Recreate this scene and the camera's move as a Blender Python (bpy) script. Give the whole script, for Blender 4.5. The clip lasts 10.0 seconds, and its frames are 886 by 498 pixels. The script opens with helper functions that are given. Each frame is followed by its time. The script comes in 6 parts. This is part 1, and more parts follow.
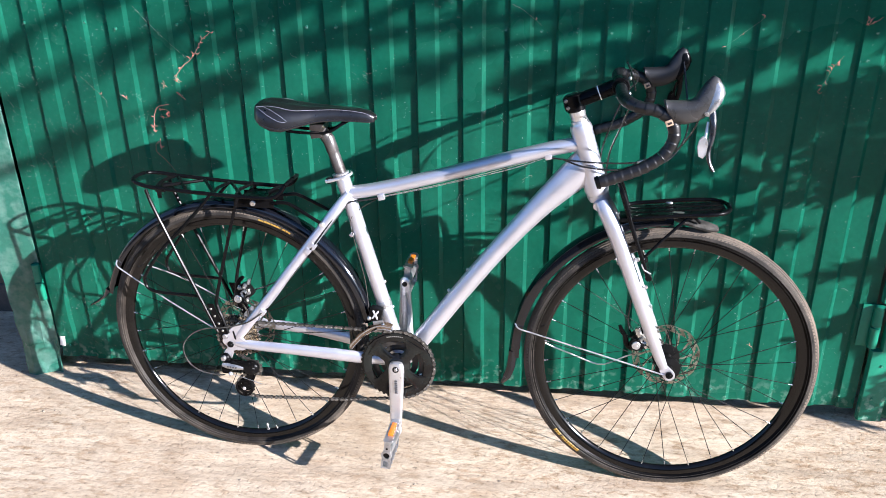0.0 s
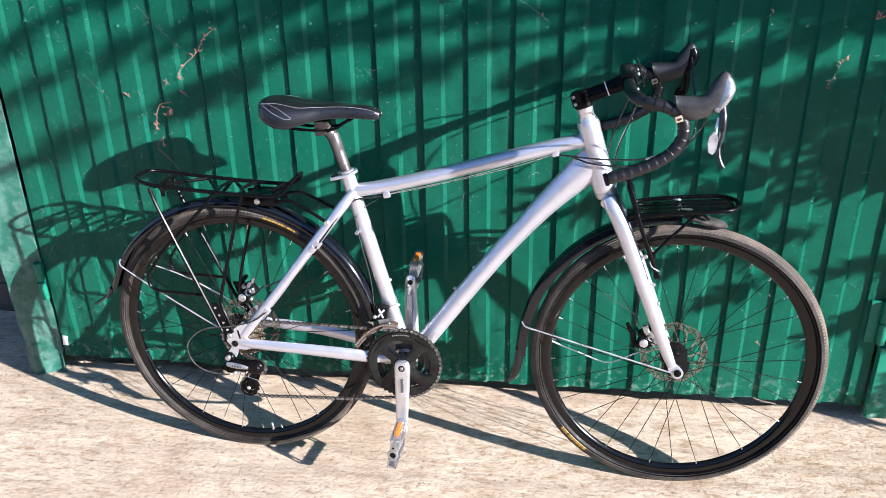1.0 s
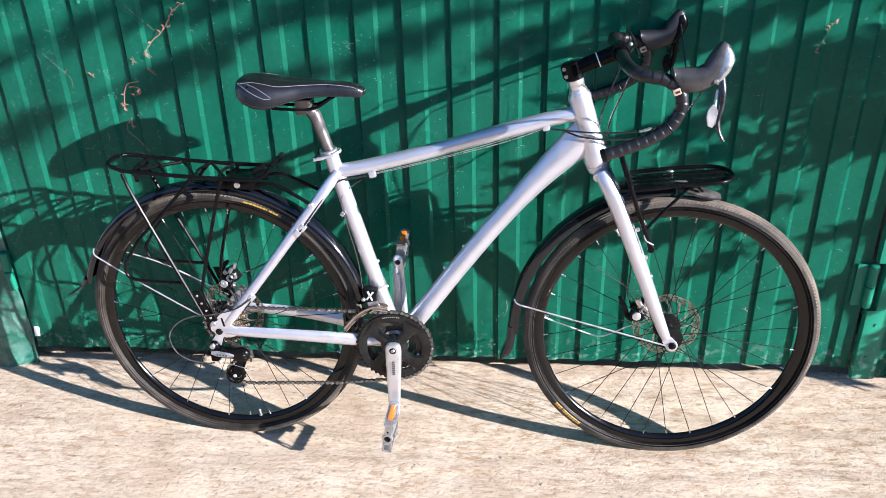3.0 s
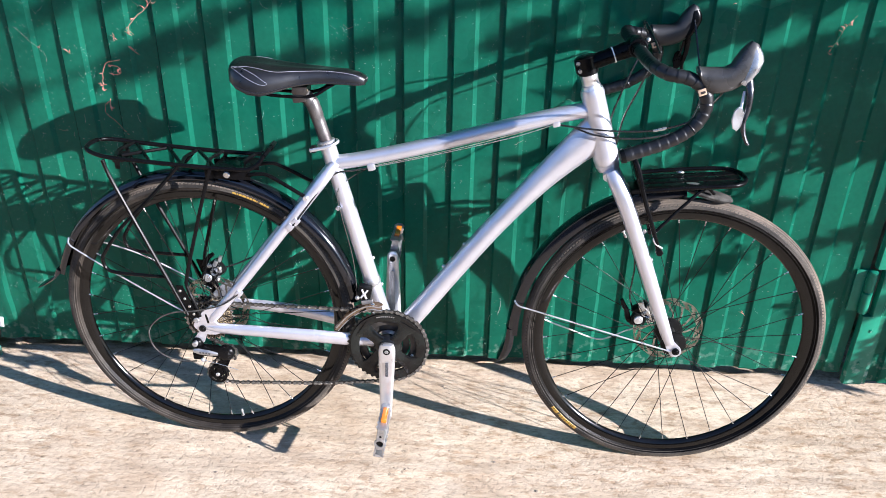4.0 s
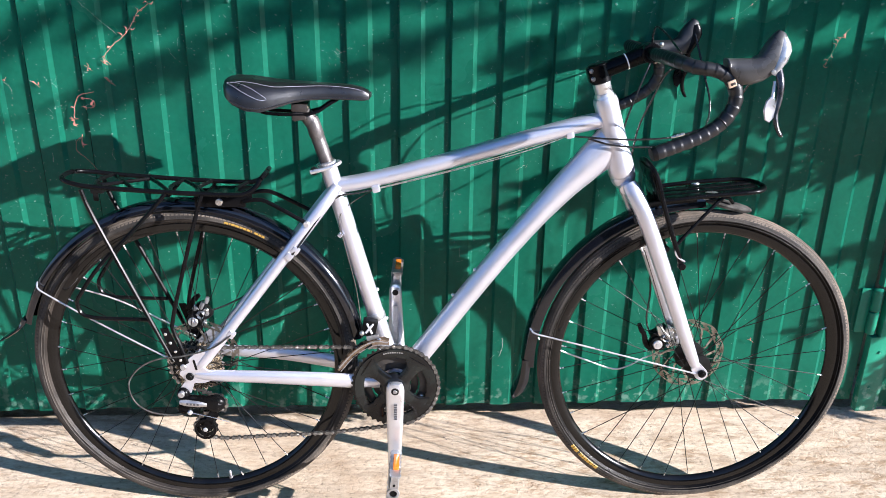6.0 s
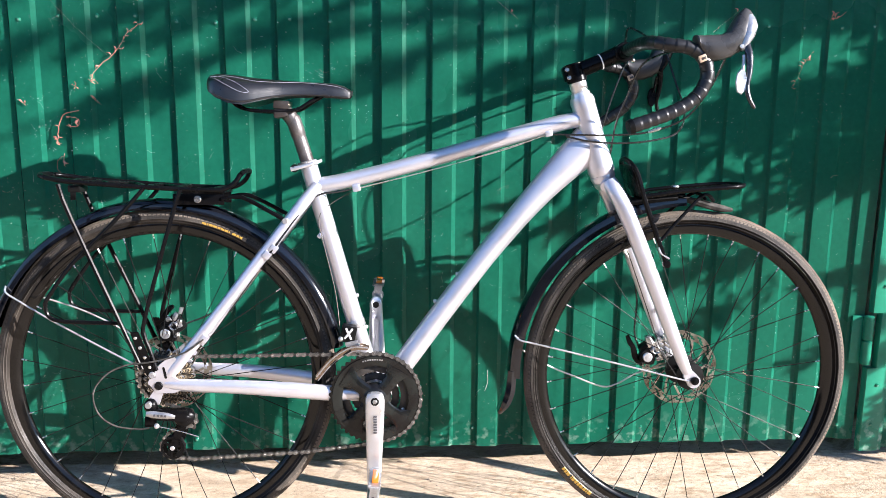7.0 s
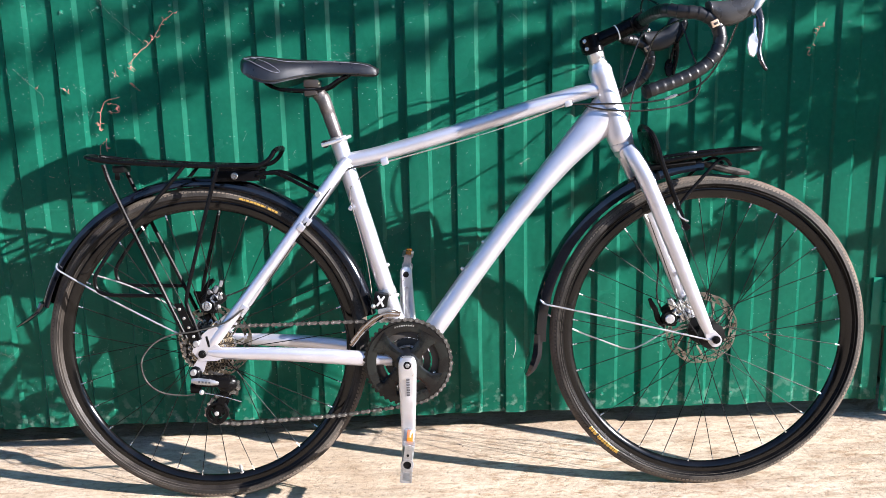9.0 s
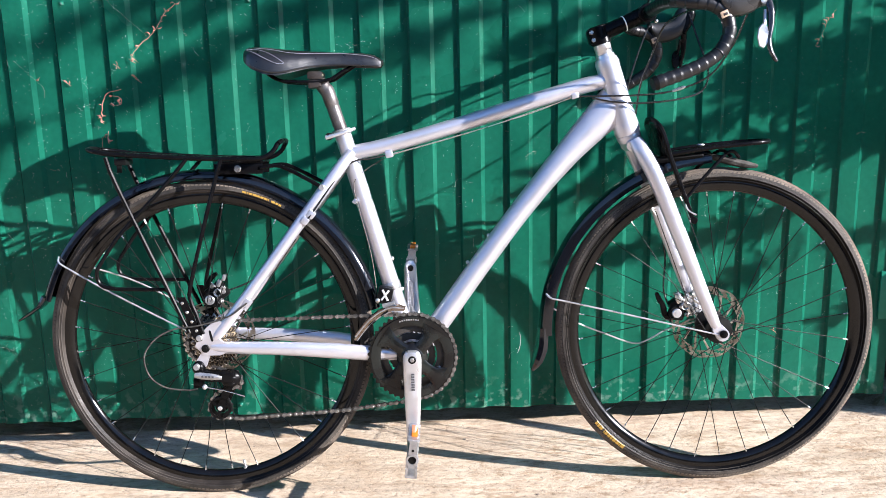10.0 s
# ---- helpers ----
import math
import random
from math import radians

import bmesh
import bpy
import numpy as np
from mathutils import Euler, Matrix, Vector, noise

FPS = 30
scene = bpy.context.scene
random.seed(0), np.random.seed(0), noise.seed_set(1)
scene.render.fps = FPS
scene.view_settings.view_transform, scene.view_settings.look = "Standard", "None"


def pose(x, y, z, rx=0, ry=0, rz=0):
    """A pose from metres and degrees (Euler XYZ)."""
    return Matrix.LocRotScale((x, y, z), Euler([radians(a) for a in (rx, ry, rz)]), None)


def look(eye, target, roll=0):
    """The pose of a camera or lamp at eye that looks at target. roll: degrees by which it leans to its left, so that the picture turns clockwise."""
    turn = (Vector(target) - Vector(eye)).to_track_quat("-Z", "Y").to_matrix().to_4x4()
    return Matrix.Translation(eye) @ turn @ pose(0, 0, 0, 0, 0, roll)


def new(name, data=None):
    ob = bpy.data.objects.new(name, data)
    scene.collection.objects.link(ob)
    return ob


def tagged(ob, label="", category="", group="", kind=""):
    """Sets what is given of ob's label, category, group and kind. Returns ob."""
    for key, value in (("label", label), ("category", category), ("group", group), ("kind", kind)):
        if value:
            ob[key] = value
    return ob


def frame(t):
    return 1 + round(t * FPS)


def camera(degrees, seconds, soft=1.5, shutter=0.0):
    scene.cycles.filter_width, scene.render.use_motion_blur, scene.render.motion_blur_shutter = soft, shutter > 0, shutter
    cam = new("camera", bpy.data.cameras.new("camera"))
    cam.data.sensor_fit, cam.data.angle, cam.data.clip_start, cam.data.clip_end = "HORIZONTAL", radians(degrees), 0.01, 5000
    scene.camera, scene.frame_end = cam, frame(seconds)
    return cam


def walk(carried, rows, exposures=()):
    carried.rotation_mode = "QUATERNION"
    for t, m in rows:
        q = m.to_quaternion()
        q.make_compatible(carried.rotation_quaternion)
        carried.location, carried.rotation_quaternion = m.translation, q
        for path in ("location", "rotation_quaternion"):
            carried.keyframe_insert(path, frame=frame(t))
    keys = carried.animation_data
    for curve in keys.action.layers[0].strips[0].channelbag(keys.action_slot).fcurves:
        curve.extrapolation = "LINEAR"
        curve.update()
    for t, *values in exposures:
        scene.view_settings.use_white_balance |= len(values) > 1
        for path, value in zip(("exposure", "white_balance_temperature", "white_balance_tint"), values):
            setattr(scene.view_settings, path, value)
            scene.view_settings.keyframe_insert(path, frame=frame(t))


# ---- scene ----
cam = camera(56.9, 10.0, 0.65)
PATH = [
    (0, (0.012, -2.026, 1.408), (-0.252, -0.223, 0.584), -0.9),
    (0.5, (0.009, -2.014, 1.401), (-0.255, -0.212, 0.575), -1.1),
    (1, (-0.005, -2.013, 1.404), (-0.268, -0.213, 0.573), -1.1),
    (1.5, (-0.033, -2.01, 1.409), (-0.289, -0.215, 0.565), -1.1),
    (2, (-0.06, -1.992, 1.418), (-0.287, -0.205, 0.55), -1.2),
    (2.5, (-0.07, -1.973, 1.419), (-0.269, -0.192, 0.531), -1.4),
    (3, (-0.075, -1.958, 1.424), (-0.243, -0.19, 0.504), -1.7),
    (3.2, (-0.073, -1.939, 1.434), (-0.234, -0.183, 0.491), -1.6),
    (4.3, (-0.198, -1.872, 1.4), (-0.244, -0.119, 0.438), 1.6),
    (4.5, (-0.169, -1.885, 1.389), (-0.256, -0.141, 0.414), 2.2),
    (5, (-0.161, -1.89, 1.364), (-0.248, -0.136, 0.407), 2.2),
    (5.2, (-0.204, -1.878, 1.37), (-0.258, -0.11, 0.436), 1.7),
    (5.5, (-0.308, -1.851, 1.361), (-0.284, -0.059, 0.473), 1.3),
    (5.7, (-0.338, -1.839, 1.327), (-0.274, -0.027, 0.481), 0.9),
    (6.8, (-0.332, -1.88, 0.945), (-0.197, 0.071, 0.527), 0.8),
    (7, (-0.325, -1.905, 0.919), (-0.195, 0.055, 0.543), 0.5),
    (7.5, (-0.33, -1.946, 0.888), (-0.178, 0.023, 0.571), 1.2),
    (8, (-0.329, -1.978, 0.882), (-0.194, -0.009, 0.555), 0.4),
    (8.5, (-0.325, -1.981, 0.885), (-0.243, -0.018, 0.511), -0.9),
    (9, (-0.329, -1.983, 0.88), (-0.265, -0.022, 0.491), -1.3),
    (9.5, (-0.335, -1.971, 0.878), (-0.276, -0.012, 0.476), -1.4),
    (10, (-0.337, -1.967, 0.877), (-0.276, -0.01, 0.473), -1.3),
]
STOPS = [(0.0, 1.86, 5950), (3.0, 1.86, 5900), (5.5, 1.87, 5900), (7.0, 2.08, 6250), (8.0, 2.16, 6250), (8.5, 2.02, 6200), (9.0, 1.97, 6150), (9.5, 1.93, 6100), (10.0, 1.93, 6050)]
walk(cam, [(t, look(eye, target, roll)) for t, eye, target, roll in PATH], [(t, s + 0.05, k, 15) for t, s, k in STOPS])

# world and sun
TO_SUN = Vector((2.18, -1.0, 0.93)).normalized()
world = bpy.data.worlds.new("sky")
scene.world = world
world.use_nodes = True
sky = world.node_tree.nodes.new("ShaderNodeTexSky")
sky.sky_type = "NISHITA"
sky.sun_disc = False
sky.dust_density = 0.1
sky.ozone_density = 4.0
sky.sun_elevation = math.asin(TO_SUN.z)
sky.sun_rotation = math.atan2(TO_SUN.x, TO_SUN.y)
world.node_tree.links.new(sky.outputs[0], world.node_tree.nodes["Background"].inputs[0])
world.node_tree.nodes["Background"].inputs[1].default_value = 0.068
sun_data = bpy.data.lights.new("sun", "SUN")
sun_data.energy = 4.7
sun_data.angle = radians(0.53)
sun_data.color = (1.0, 0.94, 0.87)
sun = new("sun", sun_data)
sun.matrix_world = look(TO_SUN * 30, (0, 0, 0))


# materials
def shader(name, colour, rough=0.5, metal=0.0, vary=0.12, scale=30.0, fine=400.0, bump=0.0, bump_scale=300.0, coat=0.0, spec=0.5, tone=None, tone_scale=6.0, tone_amount=0.5, rough_vary=0.12, per_object=0.0):
    """Colour with grain at two scales, roughness variation, fine relief and, if a tone is given, patches of it."""
    m = bpy.data.materials.new(name)
    m.use_nodes = True
    nt = m.node_tree
    n, l = nt.nodes, nt.links
    b = n["Principled BSDF"]
    co = n.new("ShaderNodeTexCoord")
    big = n.new("ShaderNodeTexNoise")
    big.inputs["Scale"].default_value = scale
    big.inputs["Detail"].default_value = 5
    small = n.new("ShaderNodeTexNoise")
    small.inputs["Scale"].default_value = fine
    small.inputs["Detail"].default_value = 3
    for t in (big, small):
        l.new(co.outputs["Object"], t.inputs["Vector"])
    mixn = n.new("ShaderNodeMath")
    mixn.operation = "ADD"
    l.new(big.outputs[0], mixn.inputs[0])
    l.new(small.outputs[0], mixn.inputs[1])
    fac = n.new("ShaderNodeMapRange")
    fac.inputs["From Min"].default_value = 0.6
    fac.inputs["From Max"].default_value = 1.4
    fac.inputs["To Min"].default_value = 1 - vary
    fac.inputs["To Max"].default_value = 1 + vary
    l.new(mixn.outputs[0], fac.inputs[0])
    base = n.new("ShaderNodeMix")
    base.data_type = "RGBA"
    base.inputs[6].default_value = (*colour, 1)
    base.inputs[7].default_value = (*(tone or colour), 1)
    if tone:
        patch = n.new("ShaderNodeTexNoise")
        patch.inputs["Scale"].default_value = tone_scale
        patch.inputs["Detail"].default_value = 6
        l.new(co.outputs["Object"], patch.inputs["Vector"])
        pr = n.new("ShaderNodeMapRange")
        pr.inputs["From Min"].default_value = 0.42
        pr.inputs["From Max"].default_value = 0.62
        pr.inputs["To Max"].default_value = tone_amount
        l.new(patch.outputs[0], pr.inputs[0])
        l.new(pr.outputs[0], base.inputs[0])
    else:
        base.inputs[0].default_value = 0
    hsv = n.new("ShaderNodeHueSaturation")
    l.new(base.outputs[2], hsv.inputs["Color"])
    if per_object:
        oi = n.new("ShaderNodeObjectInfo")
        om = n.new("ShaderNodeMapRange")
        om.inputs["To Min"].default_value = 1 - per_object
        om.inputs["To Max"].default_value = 1 + per_object
        l.new(oi.outputs["Random"], om.inputs[0])
        mul = n.new("ShaderNodeMath")
        mul.operation = "MULTIPLY"
        l.new(fac.outputs[0], mul.inputs[0])
        l.new(om.outputs[0], mul.inputs[1])
        l.new(mul.outputs[0], hsv.inputs["Value"])
    else:
        l.new(fac.outputs[0], hsv.inputs["Value"])
    l.new(hsv.outputs[0], b.inputs["Base Color"])
    rr = n.new("ShaderNodeMapRange")
    rr.inputs["From Min"].default_value = 0.3
    rr.inputs["From Max"].default_value = 0.7
    rr.inputs["To Min"].default_value = max(0.03, rough - rough_vary)
    rr.inputs["To Max"].default_value = min(1.0, rough + rough_vary)
    l.new(big.outputs[0], rr.inputs[0])
    l.new(rr.outputs[0], b.inputs["Roughness"])
    b.inputs["Metallic"].default_value = metal
    b.inputs["Specular IOR Level"].default_value = spec
    b.inputs["Coat Weight"].default_value = coat
    b.inputs["Coat Roughness"].default_value = 0.12
    if bump:
        bt = n.new("ShaderNodeTexNoise")
        bt.inputs["Scale"].default_value = bump_scale
        bt.inputs["Detail"].default_value = 4
        l.new(co.outputs["Object"], bt.inputs["Vector"])
        bn = n.new("ShaderNodeBump")
        bn.inputs["Strength"].default_value = bump
        bn.inputs["Distance"].default_value = 0.002
        l.new(bt.outputs[0], bn.inputs["Height"])
        l.new(bn.outputs[0], b.inputs["Normal"])
    return m


SILVER = shader("silver_satin_aluminium", (0.60, 0.60, 0.655), 0.37, 0.78, 0.05, 25, 900, 0.05, 900, rough_vary=0.05)
ALLOY = shader("polished_alloy", (0.64, 0.64, 0.655), 0.36, 0.85, 0.08, 40, 700, 0.05, 700)
ALLOY_WORN = shader("scuffed_alloy", (0.42, 0.42, 0.43), 0.42, 0.85, 0.2, 60, 500, 0.2, 300, tone=(0.25, 0.24, 0.23), tone_scale=40)
CAGE = shader("worn_cage_steel", (0.26, 0.205, 0.160), 0.27, 0.95, 0.25, 60, 600)
POST_GREY = shader("dull_grey_post", (0.115, 0.108, 0.106), 0.38, 0.55, 0.35, 60, 500, 0.2, 300, tone=(0.05, 0.042, 0.04), tone_scale=18, tone_amount=0.8)
# hood rubber darkened for the far lever, which stands in shade
HOOD_SHADED = shader("shaded_hood_rubber", (0.010, 0.010, 0.011), 0.45, 0.0, 0.15, 40, 500, 0.15, 500)
BLADE = shader("dark_lever_metal", (0.060, 0.060, 0.066), 0.28, 0.8, 0.15, 60, 500)
COVER_GREY = shader("grey_lever_cover", (0.40, 0.40, 0.41), 0.30, 0.80, 0.15, 60, 500)
STEEL = shader("steel", (0.56, 0.55, 0.53), 0.30, 0.95, 0.15, 60, 600)
SPOKE = shader("dark_spoke_steel", (0.007, 0.007, 0.007), 0.45, 0.0, 0.2, 60, 600, spec=0.10)
CHAIN_DARK = shader("dark_chain_steel", (0.05, 0.045, 0.04), 0.5, 0.5, 0.25, 120, 600)
CHAIN_STEEL = shader("oiled_chain_steel", (0.29, 0.29, 0.285), 0.32, 0.9, 0.3, 120, 600, tone=(0.09, 0.087, 0.083), tone_scale=120, tone_amount=0.8, per_object=0.25)
BLACK = shader("black_gloss_paint", (0.0022, 0.0022, 0.0027), 0.28, 0.0, 0.3, 30, 400, spec=0.11, tone=(0.006, 0.0055, 0.005), tone_scale=14, tone_amount=0.3, rough_vary=0.06)
GUARD = shader("black_guard_plastic", (0.003, 0.0036, 0.006), 0.11, 0.0, 0.3, 12, 300, spec=0.55, tone=(0.010, 0.0095, 0.009), tone_scale=9, tone_amount=0.3, rough_vary=0.04)
MATT_BLACK = shader("matt_black", (0.004, 0.004, 0.004), 0.42, 0.0, 0.3, 60, 500, 0.2, 500, spec=0.14)
RING = shader("dark_anodised", (0.007, 0.0067, 0.0067), 0.20, 0.2, 0.2, 40, 500, spec=0.36, tone=(0.018, 0.022, 0.020), tone_scale=30)
RIM = shader("black_rim", (0.0016, 0.0015, 0.0015), 0.16, 0.0, 0.25, 30, 300, spec=0.36, rough_vary=0.05, tone=(0.005, 0.0045, 0.004), tone_scale=16, tone_amount=0.4)
RUBBER = shader("tyre_rubber", (0.0024, 0.0022, 0.0021), 0.36, 0.0, 0.25, 40, 500, 0.3, 500, spec=0.08, tone=(0.008, 0.0065, 0.0055), tone_scale=14, tone_amount=0.4)
RUBBER_DUSTY = shader("dusty_tyre_rubber", (0.007, 0.006, 0.0055), 0.42, 0.0, 0.3, 40, 500, 0.3, 500, spec=0.16, tone=(0.050, 0.041, 0.033), tone_scale=8, tone_amount=0.6)
SHOULDER = shader("worn_tyre_shoulder", (0.022, 0.020, 0.018), 0.6, 0.0, 0.35, 50, 500, 0.6, 400, spec=0.15, tone=(0.070, 0.061, 0.051), tone_scale=10, tone_amount=0.8)
TREAD = shader("dusty_tread_rubber", (0.070, 0.061, 0.051), 0.85, 0.0, 0.35, 60, 500, 0.8, 350, spec=0.15, tone=(0.155, 0.125, 0.098), tone_scale=6, tone_amount=0.9)
HOOD = shader("grey_hood_rubber", (0.036, 0.035, 0.0345), 0.32, 0.0, 0.18, 40, 500, 0.05, 700, tone=(0.025, 0.024, 0.024), tone_scale=30, tone_amount=0.5)
TAPE = shader("black_bar_tape", (0.007, 0.007, 0.008), 0.36, 0.0, 0.25, 80, 600, 0.15, 500, spec=0.42, rough_vary=0.05)
VINYL = shader("black_saddle_vinyl", (0.0062, 0.0056, 0.0058), 0.31, 0.0, 0.15, 60, 800, 0.14, 1200, coat=0.12, spec=0.66, rough_vary=0.04)
PIPING = shader("white_piping", (0.21, 0.21, 0.25), 0.5, 0, 0.1)
WHITE = shader("white_plastic", (0.75, 0.75, 0.73), 0.45, 0, 0.1)
GOLD = shader("yellow_print", (0.34, 0.20, 0.03), 0.5, 0, 0.3, 120)
ORANGE = shader("orange_reflector", (0.62, 0.17, 0.012), 0.15, 0, 0.15, 90, coat=0.6)
BRASS = shader("brass_sprocket", (0.62, 0.52, 0.36), 0.35, 0.9, 0.2, 60, tone=(0.2, 0.17, 0.12), tone_scale=40)
SPROCKET = shader("worn_sprocket_steel", (0.42, 0.33, 0.21), 0.48, 0.45, 0.35, 150, 700, 0.3, 400, tone=(0.14, 0.115, 0.085), tone_scale=90, tone_amount=0.8)
SPROCKET_DARK = shader("dark_sprocket_steel", (0.20, 0.165, 0.125), 0.42, 0.5, 0.35, 150, 700, tone=(0.05, 0.042, 0.034), tone_scale=90, tone_amount=0.7)
ROTOR = shader("heat_stained_rotor_steel", (0.46, 0.42, 0.36), 0.32, 0.9, 0.25, 60, 600, tone=(0.16, 0.13, 0.10), tone_scale=70, tone_amount=0.7)
CABLE = shader("glossy_cable_housing", (0.010, 0.010, 0.010), 0.24, 0.0, 0.2, 60, 500, spec=0.55)
# colour for the shaded gaps between sprockets and teeth
SPROCKET_GAP = shader("shaded_sprocket_gap", (0.020, 0.015, 0.010), 0.45, 0.3, 0.4, 150, 700, tone=(0.10, 0.075, 0.045), tone_scale=160, tone_amount=0.7)
BEIGE = shader("beige_plastic", (0.40, 0.28, 0.19), 0.5, 0, 0.1)
INK = shader("dark_print", (0.05, 0.05, 0.055), 0.6, 0, 0.1)
DRY = shader("dry_tendril", (0.36, 0.18, 0.13), 0.8, 0, 0.3, 80)
LINK_GREY = shader("grey_link", (0.38, 0.38, 0.38), 0.5, 0, 0.15)
FLUFF = shader("white_fluff", (0.34, 0.52, 0.45), 0.8, 0, 0.3, 80)
TIP_GREY = shader("worn_grey_plastic", (0.030, 0.029, 0.027), 0.9, 0, 0.35, 60, 400, 0.4, 200, spec=0.05, tone=(0.11, 0.104, 0.095), tone_scale=45, tone_amount=0.5)
CLAMP_BROWN = shader("tarnished_clamp", (0.030, 0.025, 0.023), 0.40, 0.3, 0.35, 60, 400, 0.3, 300, tone=(0.03, 0.025, 0.022), tone_scale=60)
STRAW = shader("pale_straw", (0.37, 0.34, 0.28), 0.8, 0, 0.3, 80)


def green_paint():
    """Glossy green coil paint with dust specks, small chips, runs and scuffs."""
    m = shader("green_sheet_paint", (0.0115, 0.151, 0.092), 0.24, 0.0, 0.12, 2.2, 90, 0.05, 25, spec=0.23, tone=(0.0145, 0.174, 0.109), tone_scale=3.0, tone_amount=0.5)
    nt = m.node_tree
    n, l = nt.nodes, nt.links
    b = n["Principled BSDF"]
    co = n.new("ShaderNodeTexCoord")
    old = b.inputs["Base Color"].links[0].from_socket
    # specks of dried dirt, in clouds
    v = n.new("ShaderNodeTexVoronoi")
    v.inputs["Scale"].default_value = 85
    l.new(co.outputs["Object"], v.inputs["Vector"])
    warp = n.new("ShaderNodeTexNoise")
    warp.inputs["Scale"].default_value = 260
    l.new(co.outputs["Object"], warp.inputs["Vector"])
    add = n.new("ShaderNodeMath")
    add.operation = "MULTIPLY_ADD"
    add.inputs[1].default_value = 0.55
    l.new(warp.outputs[0], add.inputs[0])
    l.new(v.outputs["Distance"], add.inputs[2])
    speck = n.new("ShaderNodeMapRange")
    speck.inputs["From Min"].default_value = 0.405
    speck.inputs["From Max"].default_value = 0.345
    l.new(add.outputs[0], speck.inputs[0])
    cell = n.new("ShaderNodeSeparateColor")
    l.new(v.outputs["Color"], cell.inputs[0])
    few = n.new("ShaderNodeMapRange")
    few.inputs["From Min"].default_value = 0.70
    few.inputs["From Max"].default_value = 0.92
    l.new(cell.outputs[0], few.inputs[0])
    mul = n.new("ShaderNodeMath")
    mul.operation = "MULTIPLY"
    l.new(speck.outputs[0], mul.inputs[0])
    l.new(few.outputs[0], mul.inputs[1])
    cloud = n.new("ShaderNodeTexNoise")
    cloud.inputs["Scale"].default_value = 4.5
    cloud.inputs["Detail"].default_value = 3
    l.new(co.outputs["Object"], cloud.inputs["Vector"])
    cr = n.new("ShaderNodeMapRange")
    cr.inputs["From Min"].default_value = 0.33
    cr.inputs["From Max"].default_value = 0.58
    cr.inputs["To Min"].default_value = 0.2
    l.new(cloud.outputs[0], cr.inputs[0])
    # the dirt thins out towards the hinge side
    place = n.new("ShaderNodeSeparateXYZ")
    l.new(co.outputs["Object"], place.inputs[0])
    thin = n.new("ShaderNodeMapRange")
    thin.inputs["From Min"].default_value = -0.9
    thin.inputs["From Max"].default_value = 0.2
    thin.inputs["To Min"].default_value = 1.0
    thin.inputs["To Max"].default_value = 0.25
    l.new(place.outputs[0], thin.inputs[0])
    few2 = n.new("ShaderNodeMath")
    few2.operation = "MULTIPLY"
    l.new(cr.outputs[0], few2.inputs[0])
    l.new(thin.outputs[0], few2.inputs[1])
    mul2 = n.new("ShaderNodeMath")
    mul2.operation = "MULTIPLY"
    l.new(mul.outputs[0], mul2.inputs[0])
    l.new(few2.outputs[0], mul2.inputs[1])
    mul = mul2
    mixc = n.new("ShaderNodeMix")
    mixc.data_type = "RGBA"
    mixc.inputs[7].default_value = (0.34, 0.45, 0.38, 1)
    l.new(mul.outputs[0], mixc.inputs[0])
    l.new(old, mixc.inputs[6])
    # splashed dust and scuffs along the foot of the sheet
    pos = n.new("ShaderNodeSeparateXYZ")
    l.new(co.outputs["Object"], pos.inputs[0])
    low = n.new("ShaderNodeMapRange")
    low.inputs["From Min"].default_value = 0.145
    low.inputs["From Max"].default_value = 0.06
    low.inputs["To Max"].default_value = 0.55
    l.new(pos.outputs[2], low.inputs[0])
    blot = n.new("ShaderNodeTexNoise")
    blot.inputs["Scale"].default_value = 48
    blot.inputs["Detail"].default_value = 7
    l.new(co.outputs["Object"], blot.inputs["Vector"])
    bm_ = n.new("ShaderNodeMapRange")
    bm_.inputs["From Min"].default_value = 0.53
    bm_.inputs["From Max"].default_value = 0.66
    l.new(blot.outputs[0], bm_.inputs[0])
    dm = n.new("ShaderNodeMath")
    dm.operation = "MULTIPLY"
    l.new(low.outputs[0], dm.inputs[0])
    l.new(bm_.outputs[0], dm.inputs[1])
    dust = n.new("ShaderNodeMix")
    dust.data_type = "RGBA"
    dust.inputs[7].default_value = (0.32, 0.46, 0.38, 1)
    l.new(dm.outputs[0], dust.inputs[0])
    l.new(mixc.outputs[2], dust.inputs[6])
    l.new(dust.outputs[2], b.inputs["Base Color"])
    return m


GREEN = green_paint()
GREEN_POST = shader("scuffed_green_paint", (0.036, 0.185, 0.132), 0.20, 0.0, 0.15, 6, 90, 0.35, 26, spec=0.75, tone=(0.30, 0.46, 0.40), tone_scale=26, tone_amount=0.35)


